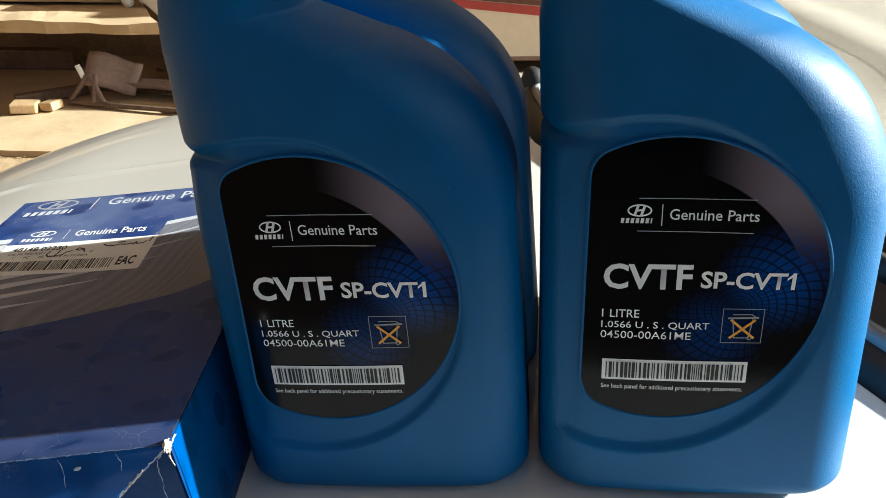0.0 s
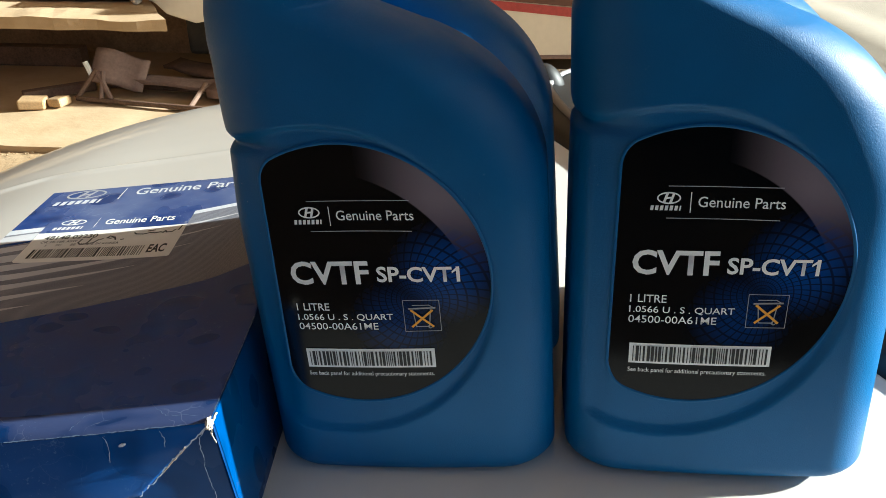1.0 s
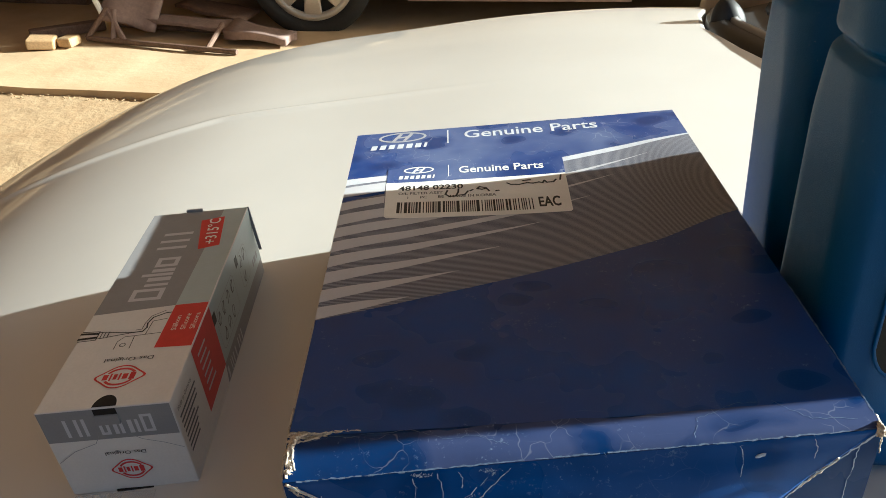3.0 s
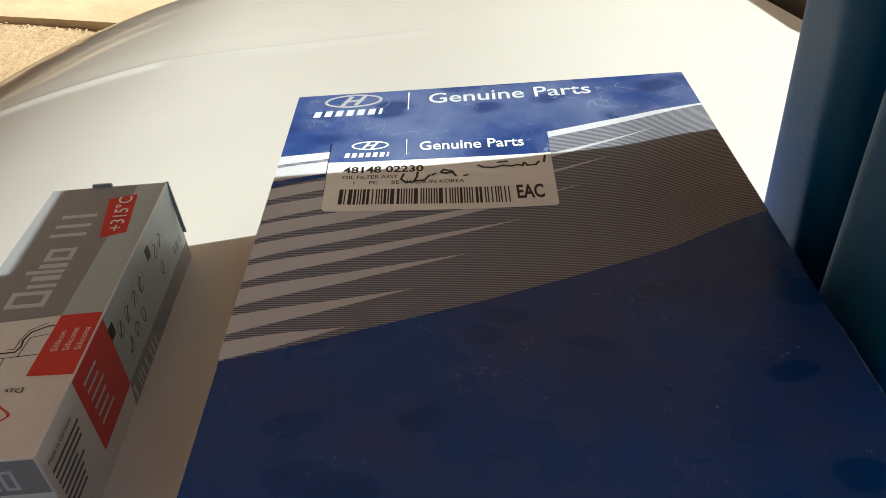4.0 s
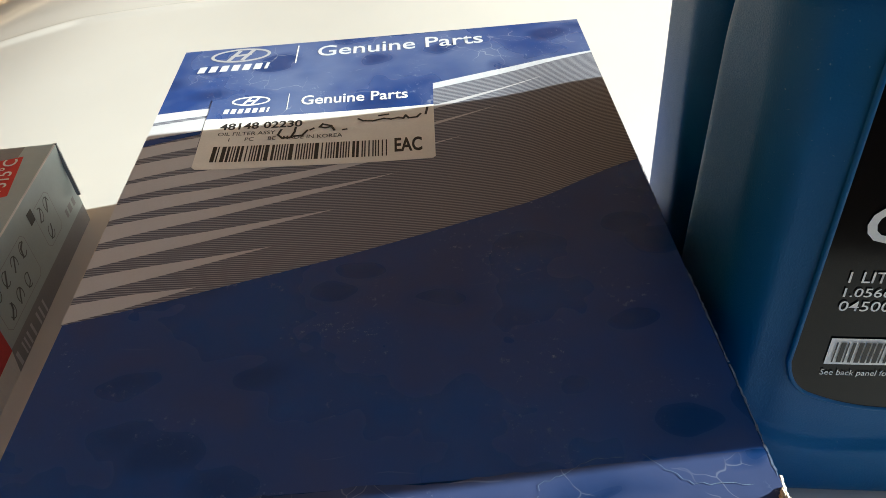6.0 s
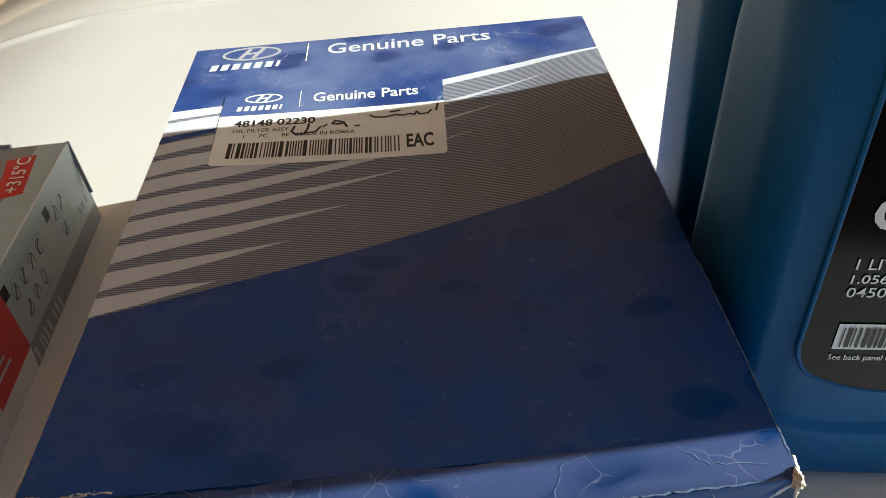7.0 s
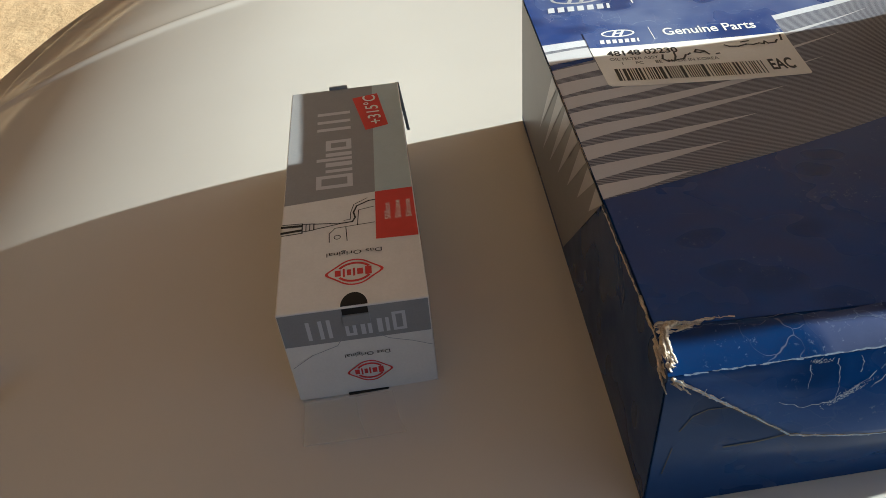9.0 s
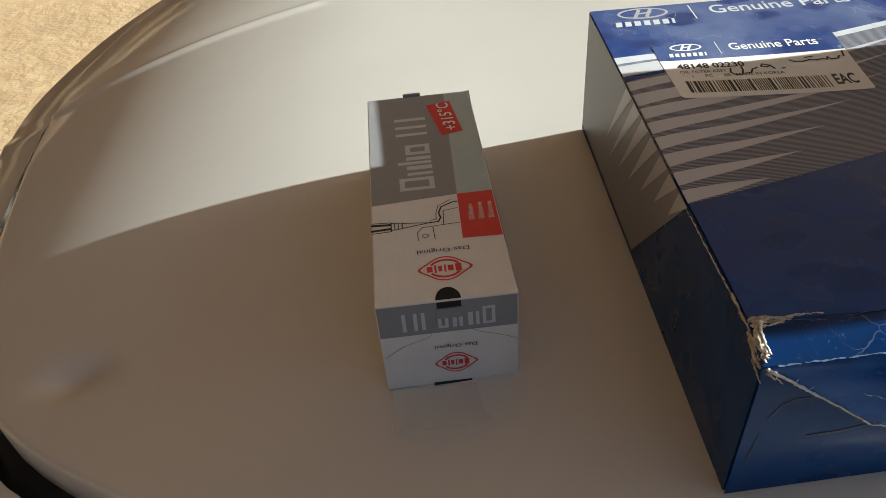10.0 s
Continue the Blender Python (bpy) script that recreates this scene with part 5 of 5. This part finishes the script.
    for y0, y1, z0, z1 in ((0.0585, 0.0905, 0.0145, 0.0328), (0.1020, 0.1170, 0.0158, 0.0332)):
        c = 0.002
        part("sign_frame", poly_bm(stroke([(y0 + c, z0), (y1 - c, z0), (y1, z0 + c), (y1, z1 - c), (y1 - c, z1), (y0 + c, z1), (y0, z1 - c), (y0, z0 + c), (y0 + c, z0)], 0.00025), side(0.000135)), GREY_INK, top)
    for y in (0.0570, 0.1000):
        part("step_mark", poly_bm([rect(y - 0.0022, 0.0300, y + 0.0022, 0.0350)], side(0.000135)), BLACK_INK, top)
    part("volume_mark", poly_bm([rect(0.1225, 0.0150, 0.1245, 0.0185), rect(0.1258, 0.0150, 0.1290, 0.0185), rect(0.1305, 0.0150, 0.1330, 0.0185)], side(0.000135)), GREY_INK, top)
    return top


sealant()


# ---------------------------------------------------------------- the yard beyond
def van():
    m = pose(-0.555, 3.42, 0.0, 0, 0, 1.5)
    top = thing("van", m, "old white van with red and brown side stripes on sand", "van")

    # body shell: the side as one outline with a wheel arch, given depth
    out = [(0.410, 0.20), (0.45, 0.178), (1.2, 0.19), (4.2, 0.22), (4.25, 1.5), (1.95, 1.5), (1.15, 1.0), (0.2, 0.76), (-0.7, 0.66), (-0.69, 0.55), (-0.64, 0.47), (-0.57, 0.395), (-0.44, 0.352)]
    arch = [(0.395 * math.cos(math.pi - t), 0.28 + 0.36 * math.sin(t)) for t in (0.23 + (math.pi - 0.23) * k / 14 for k in range(15))]
    bm = bmesh.new()
    pts = out + arch
    a_ = [bm.verts.new((x, 0.0 + 0.06 * max(0, z - 0.9), z)) for x, z in pts]
    b_ = [bm.verts.new((x, 1.55, z)) for x, z in pts]
    bm.faces.new(a_)
    bm.faces.new(b_[::-1])
    for i in range(len(pts)):
        bm.faces.new((a_[i], b_[i], b_[(i + 1) % len(pts)], a_[(i + 1) % len(pts)]))
    bmesh.ops.bevel(bm, geom=[e for e in bm.edges if abs(e.verts[0].co.y - e.verts[1].co.y) < 0.2 and min(v.co.y for v in e.verts) < 0.5], offset=0.008, segments=2, affect="EDGES")
    part("body_shell", bm, VAN_PAINT, top, "dusty white sheet metal")
    part("underside", box_bm(-0.55, 4.0, 0.18, 1.4, 0.16, 0.34, 0.02), DARK, top)
    wheel(top, (0.0, -0.01, 0.285), 0.285, 0.205)
    ys = lambda off: (lambda u, v: (u, -off, v))
    part("red_stripe", poly_bm([[(0.45, 0.462), (0.62, 0.448), (1.5, 0.355), (2.6, 0.30), (2.6, 0.335), (1.5, 0.40), (0.75, 0.470)]], ys(0.004)), VAN_RED, top)
    part("brown_stripe", poly_bm([[(0.45, 0.468), (0.75, 0.474), (1.5, 0.405), (1.9, 0.385), (1.9, 0.395), (1.3, 0.445), (0.9, 0.485)]], ys(0.006)), VAN_BROWN, top)
    part("brown_stripe", poly_bm([[(1.0, 0.462), (1.5, 0.425), (2.4, 0.40), (2.4, 0.415), (1.6, 0.445)]], ys(0.007)), VAN_BROWN, top)
    part("brown_stripe", poly_bm([[(1.1, 0.500), (1.6, 0.470), (2.4, 0.46), (2.4, 0.47), (1.6, 0.49)]], ys(0.007)), VAN_BROWN, top)
    part("door_gap", box_bm(1.492, 1.502, -0.003, 0.01, 0.20, 1.3), RUST, top)
    part("sill_trim", box_bm(0.44, 1.49, -0.006, 0.02, 0.176, 0.196, 0.004), PINKISH, top)
    bm = bmesh.new()
    bmesh.ops.create_icosphere(bm, subdivisions=2, radius=0.03, matrix=Matrix.Translation((-0.342, 0.08, 0.372)))
    part("reflector", bm, SILVER_INK, top)
    return top


van()


def slab(name, label, cat, x0, x1, y0, y1, z0, z1, mat, yaw=0.0, rough=0.01, seed=1, kind="", skew=0.0, parent=None):
    bm = bmesh.new()
    bmesh.ops.create_grid(bm, x_segments=60, y_segments=12, size=0.5)
    for v in bm.verts:
        v.co = Vector((x0 + (v.co.x + 0.5) * (x1 - skew * (v.co.y + 0.5) + 0.03 * noise.noise((v.co.y * 9, seed, 0)) - x0), y0 + (v.co.y + 0.5) * (y1 - y0), z1))
        n_ = noise.noise(v.co * 3 + Vector((seed, 0, 0))) + 0.6 * noise.noise(v.co * 11)
        v.co.z += rough * n_
        if abs(v.co.y - y0) < 1e-4:
            v.co.y += rough * 2.5 * noise.noise(Vector((v.co.x * 6, seed, 0)))
    rim = [e for e in bm.edges if len(e.link_faces) == 1]
    res = bmesh.ops.extrude_edge_only(bm, edges=rim)
    for v in res["geom"]:
        if isinstance(v, bmesh.types.BMVert):
            v.co.z = z0
    if parent:
        return part(name, bm, mat, parent, label)
    ob = part(name, bm, mat, smooth=False)
    ob.matrix_world = pose(0, 0, 0, 0, 0, yaw)
    return tagged(ob, label, cat, kind=kind)


slab("pavement", "broken edge of a pale concrete pavement in sun", "pavement", -9.0, 6.0, 2.52, 12.0, -0.05, 0.035, CONCRETE, -4.5, 0.012, 3, "structure")
bench = thing("concrete_bench", pose(0, 0, 0, 0, 0, -4.5), "long pale concrete slab on a dull brown footing", "bench")
slab("slab", "pale uneven concrete slab", "", -5.0, -1.26, 3.00, 4.6, 0.385, 0.435, CONCRETE, 0.0, 0.010, 5, "", 0.95, bench)
part("block_wall", box_bm(-4.9, -1.55, 3.98, 4.4, 0.03, 0.387, 0.012), BLOCK, bench, "dull brown block footing")


rnd = random.Random(12)
bm = bmesh.new()
for k in range(420):
    x = rnd.uniform(-3.6, 0.4)
    r = rnd.uniform(0.0015, 0.0042)
    c = Vector((x, 2.505 + rnd.gauss(0, 0.018), 0.006 + r * 0.5))
    q = bmesh.ops.create_icosphere(bm, subdivisions=1, radius=r)["verts"]
    for v in q:
        v.co = c + Vector((v.co.x * 1.5, v.co.y, v.co.z * 0.7)) * (1 + 0.35 * noise.noise(v.co * 70 + c * 9))
rub = part("rubble", bm, CONCRETE)
rub.matrix_world = pose(0, 0, 0, 0, 0, -4.5)
tagged(rub, "pale crumbs and pebbles along the broken pavement edge", "rubble", kind="stuff")


def loose(name, label, cat, bm, mat, m):
    ob = part(name, bm, mat)
    ob.matrix_world = m
    return tagged(ob, label, cat)


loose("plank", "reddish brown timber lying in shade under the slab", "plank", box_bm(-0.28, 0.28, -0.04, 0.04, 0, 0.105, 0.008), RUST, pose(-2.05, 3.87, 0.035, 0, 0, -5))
loose("wood_offcut", "short sunlit block of split wood", "wood", box_bm(-0.058, 0.058, -0.045, 0.045, 0, 0.045, 0.008), WOOD, pose(-1.695, 3.11, 0.04, 0, 3, 12))
loose("wood_offcut", "small sunlit block of split wood", "wood", box_bm(-0.037, 0.037, -0.04, 0.04, 0, 0.04, 0.01), WOOD, pose(-1.588, 3.14, 0.04, 0, -4, -15))
loose("wood_offcut", "dark narrow strip of wood", "wood", box_bm(-0.16, 0.16, -0.025, 0.025, 0, 0.045, 0.006), RUST, pose(-1.66, 3.30, 0.04, 0, 0, 35))
slab("paving_slab", "pale concrete slab lying on the long bench", "slab", -4.6, -1.60, 3.36, 4.5, 0.449, 0.50, CONCRETE, -4.5, 0.006, 8)
# two pale lumps of unknown make on the slab
for k, (x, y, r) in enumerate(((-1.27, 3.44, 0.035), (-1.19, 3.47, 0.042))):
    bm = bmesh.new()
    bmesh.ops.create_icosphere(bm, subdivisions=3, radius=r)
    for v in bm.verts:
        v.co = Vector((v.co.x * 0.9, v.co.y, v.co.z * 1.1)) * (1 + 0.3 * noise.noise(v.co * 35 + Vector((k * 7, 0, 0))))
    loose("stone", "pale rounded lump resting on the concrete slab", "stone", bm, CARD_WHITE, pose(x, y, 0.437 + r))


def crumple(bm, amount, seed):
    """Bend and dent a flat sheet."""
    bmesh.ops.subdivide_edges(bm, edges=bm.edges[:], cuts=5, use_grid_fill=True)
    for v in bm.verts:
        p = v.co * 7 + Vector((seed, 0, 0))
        v.co += Vector((0.4 * noise.noise(p + Vector((9, 0, 0))), noise.noise(p), noise.noise(p + Vector((0, 5, 0))))) * amount
    return bm


def scrap():
    """A collapsed folding seat of sheet and tube."""
    top = thing("folding_seat", pose(-1.16, 3.20, 0.037, 0, 0, -5), "collapsed rusty folding seat with a faded board", "seat")
    def tube(a, b, r=0.012):
        bm = bmesh.new()
        d = Vector(b) - Vector(a)
        bmesh.ops.create_cone(bm, cap_ends=True, segments=10, radius1=r, radius2=r, depth=d.length, matrix=Matrix.Translation((Vector(a) + Vector(b)) / 2) @ d.to_track_quat("Z", "Y").to_matrix().to_4x4())
        return bm
    part("base_rail", tube((-0.38, -0.02, 0.014), (0.34, -0.13, 0.014)), RUST, top)
    part("base_rail", tube((-0.36, 0.20, 0.014), (0.34, 0.14, 0.014)), RUST, top)
    part("strut", tube((-0.38, -0.02, 0.014), (-0.30, 0.06, 0.13)), RUST, top)
    part("strut", tube((-0.20, -0.04, 0.014), (-0.30, 0.06, 0.12)), PINKISH, top)
    part("strut", tube((-0.25, -0.04, 0.014), (-0.27, 0.06, 0.12)), PINKISH, top)
    part("strut", tube((0.20, -0.10, 0.014), (0.22, 0.06, 0.075)), RUST, top)
    bm = crumple(box_bm(-0.125, 0.115, -0.008, 0.008, -0.075, 0.085), 0.028, 2)
    o = part("board", bm, PINKISH, top, "faded pinkish board", smooth=True)
    o.matrix_local = pose(-0.205, 0.10, 0.115, -38, 14, 8)
    o = part("seat_panel", crumple(box_bm(-0.20, 0.20, -0.07, 0.07, -0.008, 0.008), 0.018, 5), RUST, top, smooth=True)
    o.matrix_local = pose(0.10, 0.32, 0.070, 6, 3, -20)
    o = part("seat_panel", crumple(box_bm(-0.24, 0.22, -0.045, 0.045, -0.008, 0.008), 0.012, 6), PINKISH, top, smooth=True)
    o.matrix_local = pose(0.08, 0.12, 0.060, 6, 3, -3)
    o = part("seat_panel", crumple(box_bm(-0.14, 0.16, -0.07, 0.07, -0.006, 0.03), 0.025, 8), PINKISH, top, smooth=True)
    o.matrix_local = pose(0.38, 0.06, 0.030, 0, 4, -12)
    part("bright_tip", tube((-0.325, 0.05, 0.105), (-0.35, 0.06, 0.165), 0.013), WHITE_INK, top)


scrap()

# unseen walls that close the yard, added to shade it and tint its light
for name, x0, x1, y0, y1, h, yaw in (("unseen_wall_west", -9.3, -9.0, -9, 9, 6.0, 0), ("unseen_wall_south", -12.0, 9.0, -7.3, -7.0, 2.4, 4), ("unseen_wall_north", -10.0, 12, 10.0, 10.3, 5.0, 0), ("unseen_wall_east", 5.0, 5.3, -6.6, -0.272, 3.4, 0)):
    w_ = part(name, box_bm(x0, x1, y0, y1, -0.05, h, 0.02), {"unseen_wall_north": BROWN_WALL, "unseen_wall_west": OCHRE_WALL, "unseen_wall_south": DARK_WALL}.get(name, WALL))
    w_.matrix_world = pose(0, 0, 0, 0, 0, yaw)
    tagged(w_, {"unseen_wall_north": "unseen tall brown wall, added to be mirrored in the bonnet", "unseen_wall_west": "unseen tall ochre wall, added to tint the bounced light", "unseen_wall_south": "unseen low dark green wall, added to keep reflections dim"}.get(name, "unseen sandy wall, added to shade the south side"), "wall", kind="structure")
# roof out of view, added to keep open sky off the bonnet
roof = part("roof", box_bm(-8.98, 4.9, -1.3, 9.98, 4.60, 4.68, 0.01), BROWN_WALL)
tagged(roof, "unseen brown roof, added to dim and warm the light from above", "roof", kind="structure")
# unseen wing of it, added to cut the blue sky in the south-west
wing = part("roof", box_bm(-8.98, -0.9, -7.0, -1.31, 4.60, 4.68, 0.01), BROWN_WALL)
tagged(wing, "unseen brown roof wing, added to block sky light", "roof", kind="structure")
